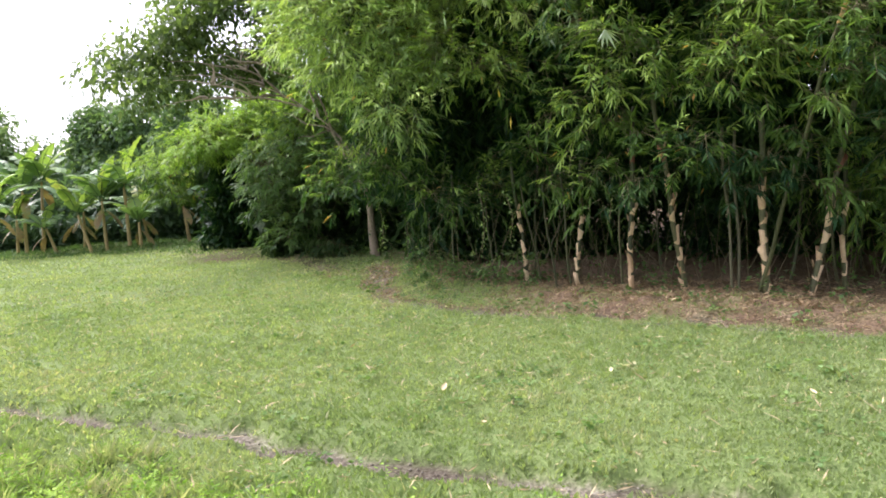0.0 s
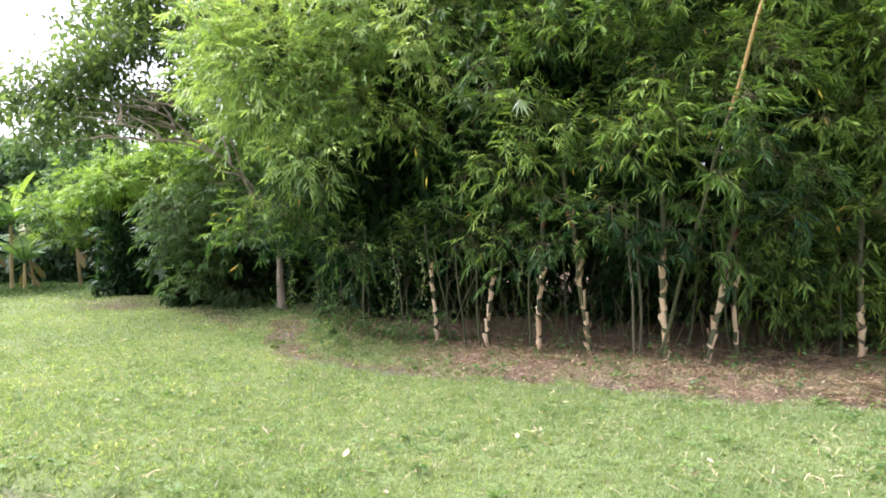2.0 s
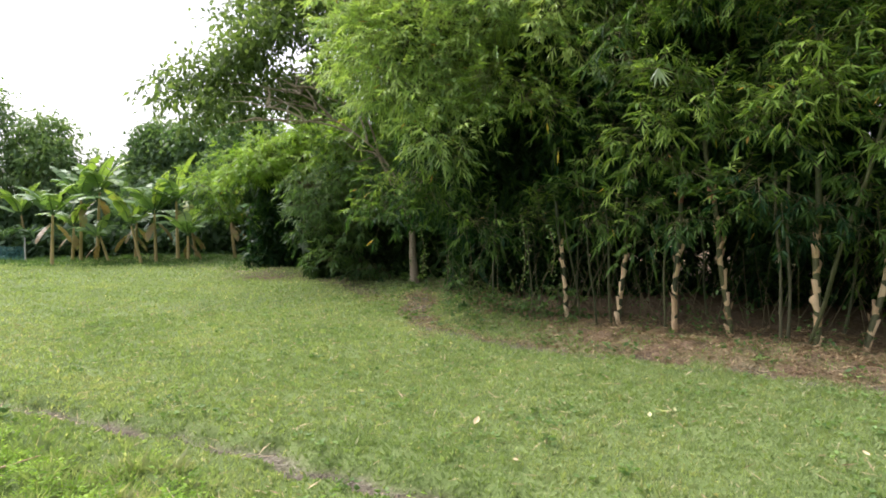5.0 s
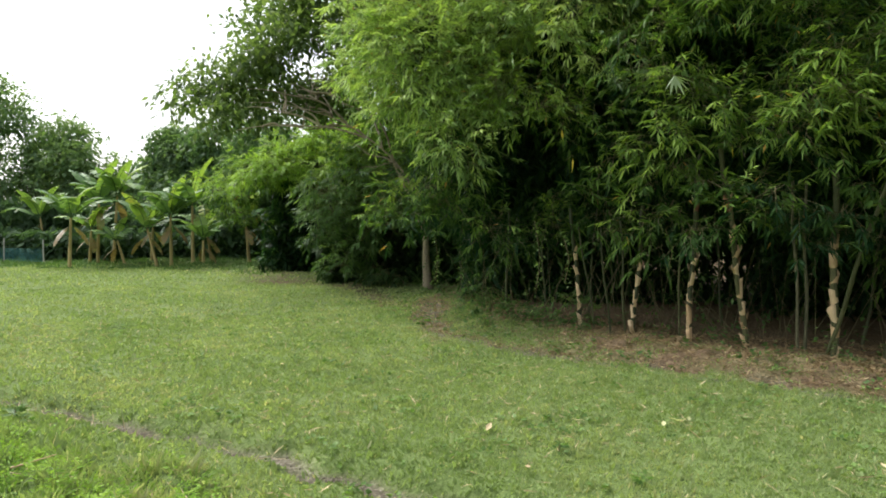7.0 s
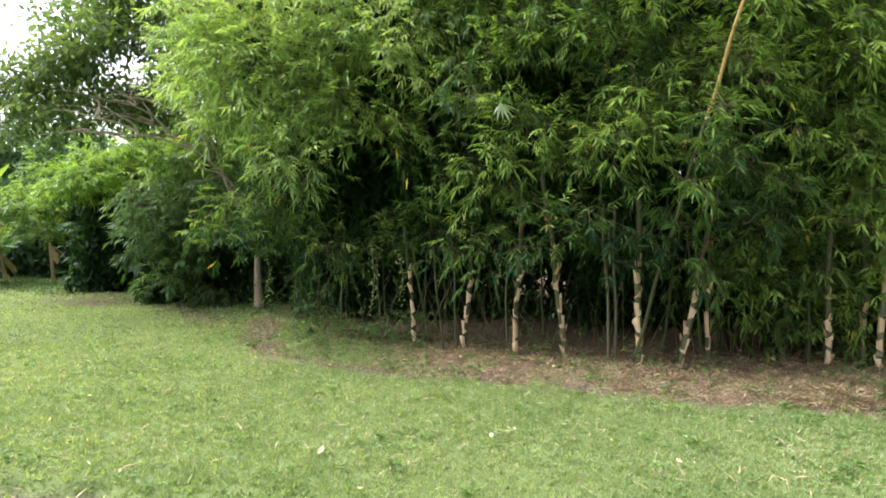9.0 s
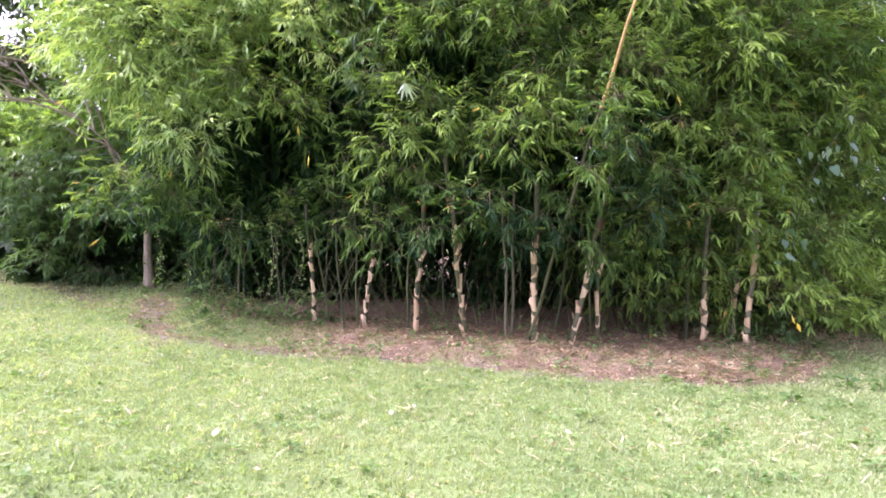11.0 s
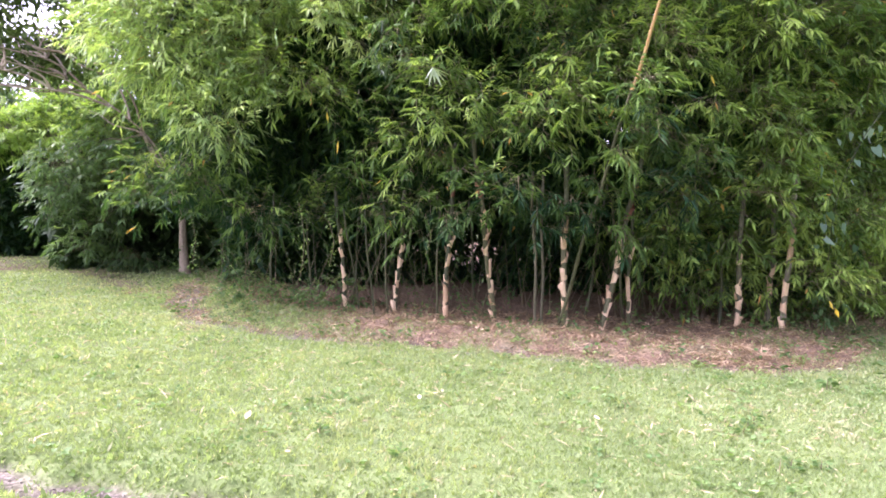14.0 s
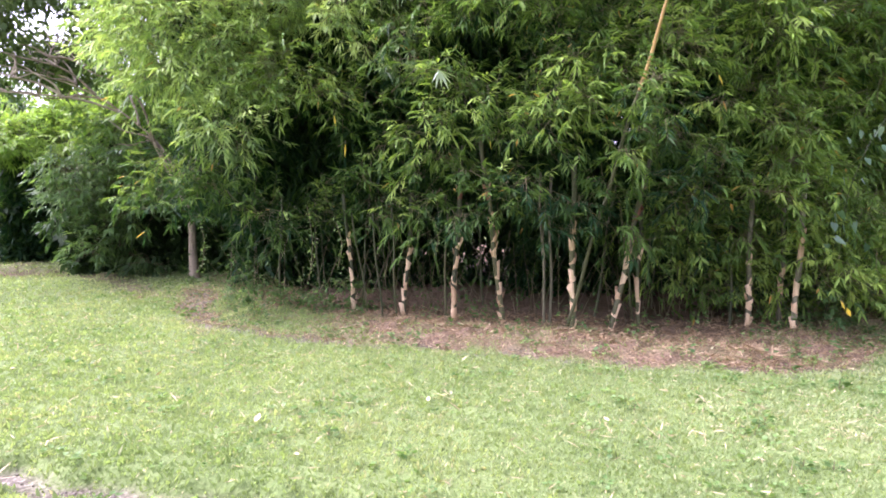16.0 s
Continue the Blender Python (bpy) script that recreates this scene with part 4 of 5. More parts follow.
    right = (((-13.6, 27.2), ((-0.2, 4.7, 1.0, 0.8), (0.7, 4.2, 1.1, 0.9), (-0.7, 3.6, 0.9, 0.8), (0.4, 2.8, 1.6, 1.0)), 0.4), ((-11.2, 26.5), ((0.0, 4.6, 1.3, 1.2), (0.8, 3.2, 1.5, 1.2), (-0.6, 2.4, 1.4, 1.0)), 0.4),
           ((-31.0, 33.0), ((0.0, 6.5, 2.4, 1.6), (2.0, 4.8, 2.0, 1.5), (-2.2, 5.0, 2.2, 1.6)), 0.5), ((-8.4, 24.5), ((0.0, 4.4, 1.3, 1.2), (0.9, 3.2, 1.4, 1.2), (-0.9, 2.8, 1.3, 1.2)), 0.4), ((-5.0, 23.0), ((0.0, 4.6, 1.6, 1.3), (1.0, 3.0, 1.6, 1.3), (-1.0, 3.0, 1.4, 1.3)), 0.4))
    for (x, y), masses, tn in (*far, *right):
        lobes = [(x + dx, y + r.uniform(-0.5, 0.5), z, w, w * 0.9, t) for dx, z, w, t in masses]
        h = max(l[2] for l in lobes)
        limbs = [[(x, y, h * 0.25), ((x + l[0]) / 2, (y + l[1]) / 2, l[2] * 0.6), l[:3]] for l in lobes]
        tree(r, "woodland_tree", "distant leafy green tree behind the banana plants", (x, y), [(x, y, h * 0.25), (x + 0.1, y, h * 0.7)], limbs, lobes, 3000 * len(lobes), 0.24, tn + 0.15, FAR_LEAF, 0.12, "distant trees", k=20, loose=1.2)
    back = (((1.5, 15.5), 6.5), ((5.0, 14.0), 6.5), ((8.5, 12.5), 6.5), ((12.5, 13.5), 6.0), ((-1.5, 18.5), 6.5), ((16, 14), 7.0))
    for (x, y), h in back:
        lobes = [(x + r.uniform(-1.6, 1.6), y + r.uniform(-0.6, 1.0), h * r.uniform(0.2, 0.85), r.uniform(1.0, 1.5), 1.0, h * r.uniform(0.14, 0.2)) for _ in range(8)]
        limbs = [[(x, y, h * 0.3), ((x + l[0]) / 2, (y + l[1]) / 2, h * 0.5), l[:3]] for l in lobes[:4]]
        tree(r, "woodland_tree", "dark leafy tree standing behind the bamboo", (x, y), [(x, y, h * 0.25), (x + 0.2, y, h * 0.6)], limbs, lobes, 9000, 0.28, 0.3, FAR_LEAF, 0.14, "trees behind the bamboo")
    v, f, t = fill_leaves(r, (-34, 23.6, 0, -6, 27, 1.5), 40000, 0.36, 0.25, 0.4)
    v2, f2, t2 = fill_leaves(r, (-34, 25.5, 1.0, -6, 28, 2.9), 24000, 0.36, 0.3, 0.4)
    v, f, t = np.concatenate([v, v2]), np.concatenate([f, f2 + len(v)]), np.concatenate([t, t2])
    v[:, 2] *= 0.8 + 0.3 * wave(v[:, 0], 0.3 * v[:, 1], 3.0, 98) + 0.12 * wave(v[:, 0], v[:, 1], 0.9, 99)
    tagged(new("undergrowth", mesh_of("undergrowth", v, f, FAR_LEAF, t)), "dark tangled undergrowth behind the banana plants", "undergrowth", kind="stuff")


trees()


# ---- banana plants ----
def banana_leaf(r, root, turn, rise, long, wide, tone, dead=False):
    """A long arching blade on a stalk, creased along its midrib, its edges torn into strips."""
    n = 15
    s = np.linspace(0, 1, n)
    a0, bend = radians(rise), radians(r.uniform(55, 95) if not dead else 40)
    ang = a0 - bend * s**1.5
    ds = long / (n - 1)
    out = np.concatenate([[0], np.cumsum(np.cos(ang[:-1]) * ds)])
    up = np.concatenate([[0], np.cumsum(np.sin(ang[:-1]) * ds)])
    fwd = np.array([np.cos(turn), np.sin(turn), 0])
    lat = np.array([-np.sin(turn), np.cos(turn), 0])
    rib = root + out[:, None] * fwd + up[:, None] * np.array([0, 0, 1.0])
    body = np.where(s < 0.16, 0.05, np.sin(np.clip((s - 0.10) / 0.9, 0, 1) * np.pi) ** 0.55) * wide / 2
    vs, fs = [], []
    for sgn in (-1, 1):
        for i in range(n - 1):
            tear = r.random() < 0.35
            sag = (0.35 + 0.25 * r.random()) if tear else 0.25
            gap = 0.18 if tear else 0.0
            a, b = rib[i], rib[i + 1] * (1 - gap) + rib[i] * gap
            wa, wb = max(body[i], 0.012), max(body[i + 1], 0.012)
            slip = fwd * 0.10 * wa
            k = len(vs)
            vs += [a, b, b + sgn * lat * wb - np.array([0, 0, sag * wb]) + slip, a + sgn * lat * wa - np.array([0, 0, sag * wa]) + slip]
            fs.append([k, k + 1, k + 2, k + 3])
    t = np.full(len(vs), tone)
    return np.array(vs), np.array(fs), t, rib


def banana(r, x, y, h, leaves, long, lean=0.0, tone=0.45):
    o = thing("banana_plant", "banana plant with broad torn leaves on a pale stem", "banana plant", "row of banana plants")
    z0 = high(x, y)
    pts = curve_points([(x, y, z0 - 0.05), (x + lean * 0.5, y, z0 + h * 0.5), (x + lean, y, z0 + h)], 12)
    part("stem", mesh_of("stem", *tube(pts, np.linspace(0.07, 0.04, 12) * (0.7 + 0.1 * h), 10), STEM, smooth=True), o)
    top = pts[-1]
    for i in range(leaves + 2):
        turn = i * 2.4 + r.uniform(-0.4, 0.4)
        rise = r.uniform(35, 75) if i else 86
        tn = np.clip(tone + r.normal(0, 0.12) + (0.35 if i == 0 or rise > 70 else 0), 0, 0.9)
        v, f, t, rib = banana_leaf(r, top - (0, 0, 0.12), turn, rise, long * r.uniform(0.8, 1.2), 0.33 * long * r.uniform(0.8, 1.1), tn)
        leaf = part("leaf", mesh_of("leaf", v, f, BANANA_LEAF, t), o)
        part("midrib", mesh_of("midrib", *tube(rib, np.linspace(0.022, 0.006, len(rib)), 5), BANANA_LEAF, smooth=True), leaf)
    for i in range(2):
        v, f, t, rib = banana_leaf(r, top - (0, 0, 0.3), r.uniform(0, 6.28), -35, long * 0.6, 0.16 * long, 1.0, True)
        part("dead_leaf", mesh_of("dead_leaf", v, f, BANANA_LEAF, t), o, "withered brown hanging leaf")


def bananas():
    r = np.random.default_rng(51)
    for x, y, h, k, long, lean in ((-13.6, 20.1, 1.7, 7, 1.55, 0.1), (-14.2, 22.1, 1.3, 5, 1.3, 0.1), (-13.9, 22.1, 2.2, 7, 1.6, 0.1), (-13.5, 22.4, 2.5, 8, 1.7, 0.2), (-12.6, 21.6, 0.9, 5, 1.2, -0.3), (-11.05, 20.85, 1.35, 7, 1.5, -0.35),
                                   (-10.6, 20.9, 1.7, 7, 1.5, 0.0), (-10.0, 21.2, 2.05, 8, 1.6, 0.0), (-9.3, 20.45, 0.9, 6, 1.2, 0.0), (-8.1, 21.3, 1.5, 6, 1.4, -0.15), (-18.1, 25.3, 1.7, 7, 1.7, -0.2), (-12.2, 22.6, 1.4, 5, 1.3, 0.1), (-9.7, 22.0, 1.2, 5, 1.3, -0.2)):
        banana(r, x, y, h, k, long, lean)


bananas()


def net_fence():
    o = thing("net_fence", "low blue-green net fence on thin posts", "fence")
    xs = np.linspace(-30, -16.0, 8)
    line = [(x, 22.4 - 0.55 * (x + 16.5) * 0.6) for x in xs]
    for x, y in line:
        z = high(x, y)
        part("post", mesh_of("post", *tube([(x, y, z - 0.1), (x, y, z + 0.45), (x + 0.01, y, z + 0.86)], [0.03, 0.028, 0.025], 8), POST, smooth=True), o)
    for (x0, y0), (x1, y1) in zip(line[:-1], line[1:]):
        a, b = [], []
        for k in range(41):
            x, y = x0 + (x1 - x0) * k / 40, y0 + (y1 - y0) * k / 40
            a.append((x, y, 0.03)), b.append((x, y, 0.5 + 0.02 * math.sin(k)))
        for k in range(14):
            a.append((x0, y0, 0.04 + k * 0.035)), b.append((x1, y1, 0.04 + k * 0.035))
        part("net", mesh_of("net", *ribbons(np.array(a), np.array(b), 0.007, None), NET), o)


net_fence()


# ---- ground cover ----
def ground_cover():
    r = np.random.default_rng(61)
    # tufts: coarse ones on the near bank, small ones through the mown lawn
    for name, count, reach, blades, size, mat, label in (("bank_tufts", 620, (1.8, 6.2), 44, (0.07, 0.19), BANK_LEAF, "bright green arching grass tufts on the near bank"), ("lawn_tufts", 1900, (3.0, 12.0), 12, (0.03, 0.065), GRASS, "small coarse grass tufts through the mown lawn")):
        x, y = polar(r, count, *reach, 60, 60)
        h, soil, litter, s = land(x, y)
        side = beside(x, y, RUT)
        keep = (side < -0.62) & (wave(x, y, 0.55, 68) > -0.15) if name == "bank_tufts" else (side > 0.2) & (s < -0.1)
        x, y, h = x[keep], y[keep], h[keep]
        a = r.uniform(0, 6.28, (len(x), blades))
        q = r.random(a.shape) * 0.5 * size[1]
        base = np.stack([x[:, None] + q * np.cos(a), y[:, None] + q * np.sin(a), np.repeat(h[:, None], blades, 1) - 0.01], -1)
        way = unit(np.stack([np.cos(a), np.sin(a), r.uniform(0.5, 2.4, a.shape)], -1))
        n = a.size
        tone = np.clip(np.repeat(r.normal(0.5, 0.22, len(x)), blades) + r.normal(0, 0.13, n), 0, 0.88)
        v, f, t = leaf_blades(base.reshape(-1, 3), way.reshape(-1, 3), r.uniform(*size, n), r.uniform(0.005, 0.010, n), r.uniform(0.2, 0.7, n), r, tone)
        tagged(new(name, mesh_of(name, v, f, mat, t)), label, "grass", kind="stuff")
    # clover and other low broad-leaved weeds in the lawn
    vs = []
    x, y = polar(r, 4200, 3.0, 13)
    h, soil, litter, s = land(x, y)
    keep = (wave(x, y, 1.4, 66) + 0.35 * step(1.0, 4.5, x) + 0.25 * r.normal(0, 1, len(x)) > 0.3) & (s < 0.3) & (soil < 0.4)
    x, y, h = x[keep], y[keep], h[keep]
    k = 7
    a = r.uniform(0, 6.28, (len(x), k))
    out = np.stack([np.cos(a), np.sin(a), r.uniform(-0.1, 0.35, a.shape)], -1)
    size = r.uniform(0.02, 0.05, len(x))
    base = np.stack([x, y, h + 0.016], -1)[:, None] + out * size[:, None, None] * 0.6 + np.stack([0 * a, 0 * a, r.uniform(0.0, 0.02, a.shape)], -1)
    n = base.shape[0] * k
    v, f, t = leaf_blades(base.reshape(-1, 3), unit(out).reshape(-1, 3), np.repeat(size, k), np.repeat(size, k) * 0.75, np.zeros(n), r, np.clip(np.repeat(r.normal(0.62, 0.15, len(x)), k), 0, 1))
    tagged(new("clover", mesh_of("clover", v, f, WEED_LEAF, t)), "low round-leaved green clover in the lawn", "weeds", kind="stuff")
    # leafy weeds on the near bank
    x, y = polar(r, 22000, 0.5, 6.5, 80, 80)
    h, soil, litter, s = land(x, y)
    side = beside(x, y, RUT)
    keep = (side < -0.55) & (wave(x, y, 0.6, 68) + 0.4 * wave(x, y, 0.2, 69) + 0.5 * step(-0.6, -1.2, side) - 0.35 * step(0, 2, x) > 0.15)
    x, y, h = x[keep], y[keep], h[keep]
    k = 8
    tall = r.uniform(0.03, 0.08, len(x)) * (1 + 1.8 * step(0.1, 0.7, wave(x, y, 0.55, 68)))
    a = r.uniform(0, 6.28, (len(x), k))
    out = np.stack([np.cos(a), np.sin(a), r.uniform(0.0, 0.9, a.shape)], -1)
    base = np.stack([x, y, h], -1)[:, None] + np.stack([0.02 * np.cos(a), 0.02 * np.sin(a), np.linspace(0.2, 1, k)[None] * tall[:, None]], -1)
    n = len(x) * k
    v, f, t = leaf_blades(base.reshape(-1, 3), unit(out).reshape(-1, 3), r.uniform(0.02, 0.05, n), r.uniform(0.007, 0.018, n), r.uniform(0, 0.4, n), r, np.clip(np.repeat(0.72 + 0.35 * wave(x, y, 0.5, 64), k) + r.normal(0, 0.15, n), 0, 1))
    tagged(new("bank_weeds", mesh_of("bank_weeds", v, f, BANK_LEAF, t)), "bright green leafy weeds on the near bank", "weeds", kind="stuff")
    # crumbs of soil along the rut and the trodden trail
    x, y = np.concatenate([r.uniform(-5.5, 2.5, 9000), r.uniform(-1.8, 0.2, 2500)]), np.concatenate([r.uniform(2.2, 6.0, 9000), r.uniform(8.6, 12.0, 2500)])
    h, soil, litter, s = land(x, y)
    keep = r.random(len(x)) < soil * 0.9
    x, y, h = x[keep], y[keep], h[keep]
    n, size = len(x), r.uniform(0.004, 0.013, keep.sum())
    shape = np.array([(1, 0, 0), (0, 1, 0), (-1, 0, 0), (0, -1, 0), (0, 0, 0.8), (0, 0, -0.8)])
    v = np.stack([x, y, h + size * 0.4], -1)[:, None] + shape[None] * size[:, None, None] * r.uniform(0.6, 1.3, (n, 6, 1))
    f = np.array([[0, 1, 4], [1, 2, 4], [2, 3, 4], [3, 0, 4], [1, 0, 5], [2, 1, 5], [3, 2, 5], [0, 3, 5]])
    crumb = surface_material("soil_crumb", [(0.3, (0.06, 0.044, 0.028)), (0.5, (0.13, 0.112, 0.082)), (0.7, (0.30, 0.275, 0.22))], 30, 0.95, 0.4)
    tagged(new("soil_crumbs", mesh_of("soil_crumbs", v.reshape(-1, 3), (np.arange(n)[:, None, None] * 6 + f[None]).reshape(-1, 3), crumb)), "brown crumbs of bare soil along the rut", "soil", kind="stuff")
    # longer grass before the banana plants and the far trees
    n = 26000
    x, y = r.uniform(-30, -5.5, n), r.uniform(17.0, 24.0, n)
    s = beside(x, y, EDGE)
    y = np.where(x < -8.5, 19.6 - 0.12 * (x + 8.5) * 0.6 + r.uniform(-0.3, 4.0, n), y)
    keep = (wave(x, y, 1.5, 97) > -0.5) & ((x < -8.5) | (s > 0.1))
    x, y = x[keep], y[keep]
    h = land(x, y)[0]
    n = len(x)
    a = r.uniform(0, 6.28, n)
    way = unit(np.stack([np.cos(a), np.sin(a), r.uniform(0.8, 2.5, n)], -1))
    v, f, t = leaf_blades(np.stack([x, y, h - 0.02], -1), way, r.uniform(0.08, 0.26, n), np.full(n, 0.022), r.uniform(0.1, 0.5, n), r, np.clip(r.normal(0.2, 0.15, n), 0, 0.9), False)
    tagged(new("long_grass", mesh_of("long_grass", v, f, WEED_LEAF, t)), "longer dark green grass round the banana plants", "grass", kind="stuff")
    # straw and clippings on the lawn
    x, y = polar(r, 15000, 2.6, 13)
    h, soil, litter, s = land(x, y)
    keep = (s < 0.2) & (wave(x, y, 2.2, 71) + r.normal(0, 0.4, len(x)) > 0.0)
    x, y, h = x[keep], y[keep], h[keep]
    a = r.uniform(0, 6.28, len(x))
    way = unit(np.stack([np.cos(a), np.sin(a), r.uniform(0.0, 0.6, len(x)) ** 2], -1))
    v, f, t = leaf_blades(np.stack([x, y, h + 0.032 + 0.02 * r.random(len(x))], -1), way, 0.025 + 0.11 * r.random(len(x)) ** 2.4, r.uniform(0.004, 0.009, len(x)), np.zeros(len(x)), r, r.uniform(0.45, 0.95, len(x)))
    tagged(new("straw", mesh_of("straw", v, f, LITTER, t)), "pale dry clippings strewn over the lawn", "straw", kind="stuff")
    # longer bleached stalks that stand out of the turf
    x, y = polar(r, 620, 2.8, 11)
    h, soil, litter, s = land(x, y)
    x, y, h = x[s < 0], y[s < 0], h[s < 0]
    a = r.uniform(0, 6.28, len(x))
    way = unit(np.stack([np.cos(a), np.sin(a), r.uniform(0.05, 1.2, len(x))], -1))
    v, f, t = leaf_blades(np.stack([x, y, h + 0.012], -1), way, r.uniform(0.07, 0.17, len(x)), r.uniform(0.007, 0.012, len(x)), r.uniform(0, 0.3, len(x)), r, r.uniform(0.75, 1.0, len(x)))
    tagged(new("bleached_stalks", mesh_of("bleached_stalks", v, f, LITTER, t)), "bleached dry grass stalks standing out of the lawn", "straw", kind="stuff")
    # brown bamboo leaves along the thicket
    x, y = r.uniform(-2, 9, 110000), r.uniform(4.4, 12, 110000)
    h, soil, litter, s = land(x, y)
    keep = (r.random(len(x)) < litter * 0.9) & (s < 2.0)
    x, y, h = x[keep], y[keep], h[keep]
    a = r.uniform(0, 6.28, len(x))
    way = unit(np.stack([np.cos(a), np.sin(a), r.uniform(-0.1, 0.55, len(x))], -1))
    v, f, t = leaf_blades(np.stack([x, y, h + 0.004 + 0.05 * r.random(len(x)) ** 2], -1), way, r.uniform(0.035, 0.10, len(x)), r.uniform(0.005, 0.013, len(x)), np.zeros(len(x)), r, np.clip(r.normal(0.4, 0.22, len(x)), 0, 1))
    tagged(new("leaf_litter", mesh_of("leaf_litter", v, f, LITTER, t)), "brown fallen bamboo leaves heaped under the thicket", "leaf litter", kind="stuff")
    # dry and green grass tufts among the litter
    x, y = r.uniform(-2, 9.5, 80000), r.uniform(4.4, 12, 80000)
    h, soil, litter, s = land(x, y)
    keep = (s > -0.1) & (s < 1.15) & (wave(x, y, 0.5, 91) + 0.5 * wave(x, y, 0.17, 92) + r.normal(0, 0.25, len(x)) + 0.35 * step(0.4, 0.8, s) * step(1.9, 1.2, s) > 0.2)
    x, y, h = x[keep], y[keep], h[keep]
    a = r.uniform(0, 6.28, len(x))
    way = unit(np.stack([np.cos(a), np.sin(a), r.uniform(0.4, 1.6, len(x))], -1))
    green = wave(x, y, 0.7, 93) + r.normal(0, 0.3, len(x)) + 0.5 * step(0.35, 0.8, s[keep]) - 0.7 * step(0.6, 1.4, x) * step(6.0, 5.0, x) > -0.12
    long = r.uniform(0.05, 0.15, len(x)) * (0.8 + 0.5 * step(0.3, 0.8, s[keep]))
    for name, pick, mat, tone, label in (("bank_grass", green, GRASS, (0.0, 0.35), "dark green grass tufts at the bamboo's foot"), ("dry_grass", ~green, LITTER, (0.1, 0.75), "dry brown grass tufts among the bamboo litter")):
        n = pick.sum()
        v, f, t = leaf_blades(np.stack([x, y, h - 0.01], -1)[pick], way[pick], long[pick], r.uniform(0.004, 0.009, n), r.uniform(0.1, 0.5, n), r, r.uniform(*tone, n))
        tagged(new(name, mesh_of(name, v, f, mat, t)), label, "grass", kind="stuff")
    # weeds at the thicket's foot
    x, y = r.uniform(-4, 10, 9000), r.uniform(4.6, 15, 9000)
    h, soil, litter, s = land(x, y)
    thickness = np.exp(-((x - 0.1) / 0.9) ** 2) * 0.8 + 0.9 * np.exp(-((x - 6.9) / 1.2) ** 2) + 0.25 + 0.3 * wave(x, y, 0.8, 81)
    keep = (s > 0.0) & (s < 1.5) & (r.random(len(x)) < thickness * (0.3 + 0.9 * step(0.6, 1.4, s)) * 0.8)
    x, y, h, s = x[keep], y[keep], h[keep], s[keep]
    k = 9
    tall = r.uniform(0.06, 0.22, len(x)) * (0.7 + 0.9 * step(0.7, 1.6, s))
    a = r.uniform(0, 6.28, (len(x), k))
    lift = np.linspace(0.25, 1, k)[None] * tall[:, None]
    out = np.stack([np.cos(a), np.sin(a), r.uniform(-0.2, 0.5, a.shape)], -1)
    base = np.stack([x, y, h], -1)[:, None] + np.stack([0.03 * np.cos(a), 0.03 * np.sin(a), lift], -1)
    n = len(x) * k
    v, f, t = leaf_blades(base.reshape(-1, 3), unit(out).reshape(-1, 3), r.uniform(0.04, 0.09, n), r.uniform(0.02, 0.045, n), r.uniform(0, 0.4, n), r, np.clip(r.normal(0.3, 0.2, n), 0, 1))
    tagged(new("weeds", mesh_of("weeds", v, f, WEED_LEAF, t)), "green broad-leaved weeds at the foot of the bamboo", "weeds", kind="stuff")


ground_cover()


# ---- small things ----
def heart_leaf(r, at, size, turn, tilt):
    """A heart-shaped climber leaf, creased along the middle."""
    out = np.array([(0, 0), (0.34, 0.18), (0.5, -0.12), (0.36, -0.5), (0, -1.0), (-0.36, -0.5), (-0.5, -0.12), (-0.34, 0.18), (0, -0.35)]) * size
    v = np.stack([out[:, 0], 0.12 * np.abs(out[:, 0]), out[:, 1]], -1)
    v = v @ np.array(Euler((tilt, r.normal(0, 0.3), turn)).to_matrix()).T + at
    f = np.array([[0, 8, 1], [1, 8, 2], [2, 8, 3], [3, 8, 4], [4, 8, 5], [5, 8, 6], [6, 8, 7], [7, 8, 0]])
    return v, f


def climbers():
    r = np.random.default_rng(71)
    o = thing("heart_leaf_creeper", "grey-green heart-leaved creeper climbing through the bamboo", "creeper")
    stem = curve_points([(6.4, 6.3, 0.15), (6.3, 6.0, 0.9), (6.05, 5.7, 1.6), (6.15, 5.55, 2.2), (6.5, 5.6, 2.6)], 30)
    part("stem", mesh_of("stem", *tube(stem, np.full(30, 0.004), 6), CULM, smooth=True), o)
    for k in range(34):
        at = stem[r.integers(10, 30)] + r.normal(0, 0.16, 3) * (1.2, 0.5, 1)
        v, f = heart_leaf(r, at, r.uniform(0.07, 0.13), r.normal(0.6, 0.5), r.normal(-0.2, 0.3))
        part("leaf", mesh_of("leaf", v, f, CREEPER_LEAF, np.full(len(v), r.random()), smooth=True), o)
    for x, y, z0, z1 in ((0.5, 8.15, 1.5, 0.6), (1.98, 7.75, 1.4, 0.9), (0.85, 8.1, 1.3, 0.75), (-0.9, 9.9, 1.3, 0.6)):
        o = thing("hanging_vine", "thin hanging vine with small yellow-green leaves", "vine", "hanging vines")
        line = curve_points([(x, y, z0), (x + 0.06, y - 0.05, (z0 + z1) / 2), (x + 0.02, y, z1)], 16)
        part("stem", mesh_of("stem", *tube(line, np.full(16, 0.004), 5), TWIG, smooth=True), o)
        n = 46
        base = line[r.integers(0, 16, n)] + r.normal(0, 0.035, (n, 3))
        v, f, t = leaf_blades(base, unit(r.normal(0, 1, (n, 3)) + (0, 0, -0.5)), r.uniform(0.03, 0.055, n), r.uniform(0.02, 0.04, n), np.zeros(n), r, r.uniform(0.35, 0.8, n))
        tagged(part("leafage", mesh_of("leafage", v, f, WEED_LEAF, t), o), kind="stuff")


climbers()


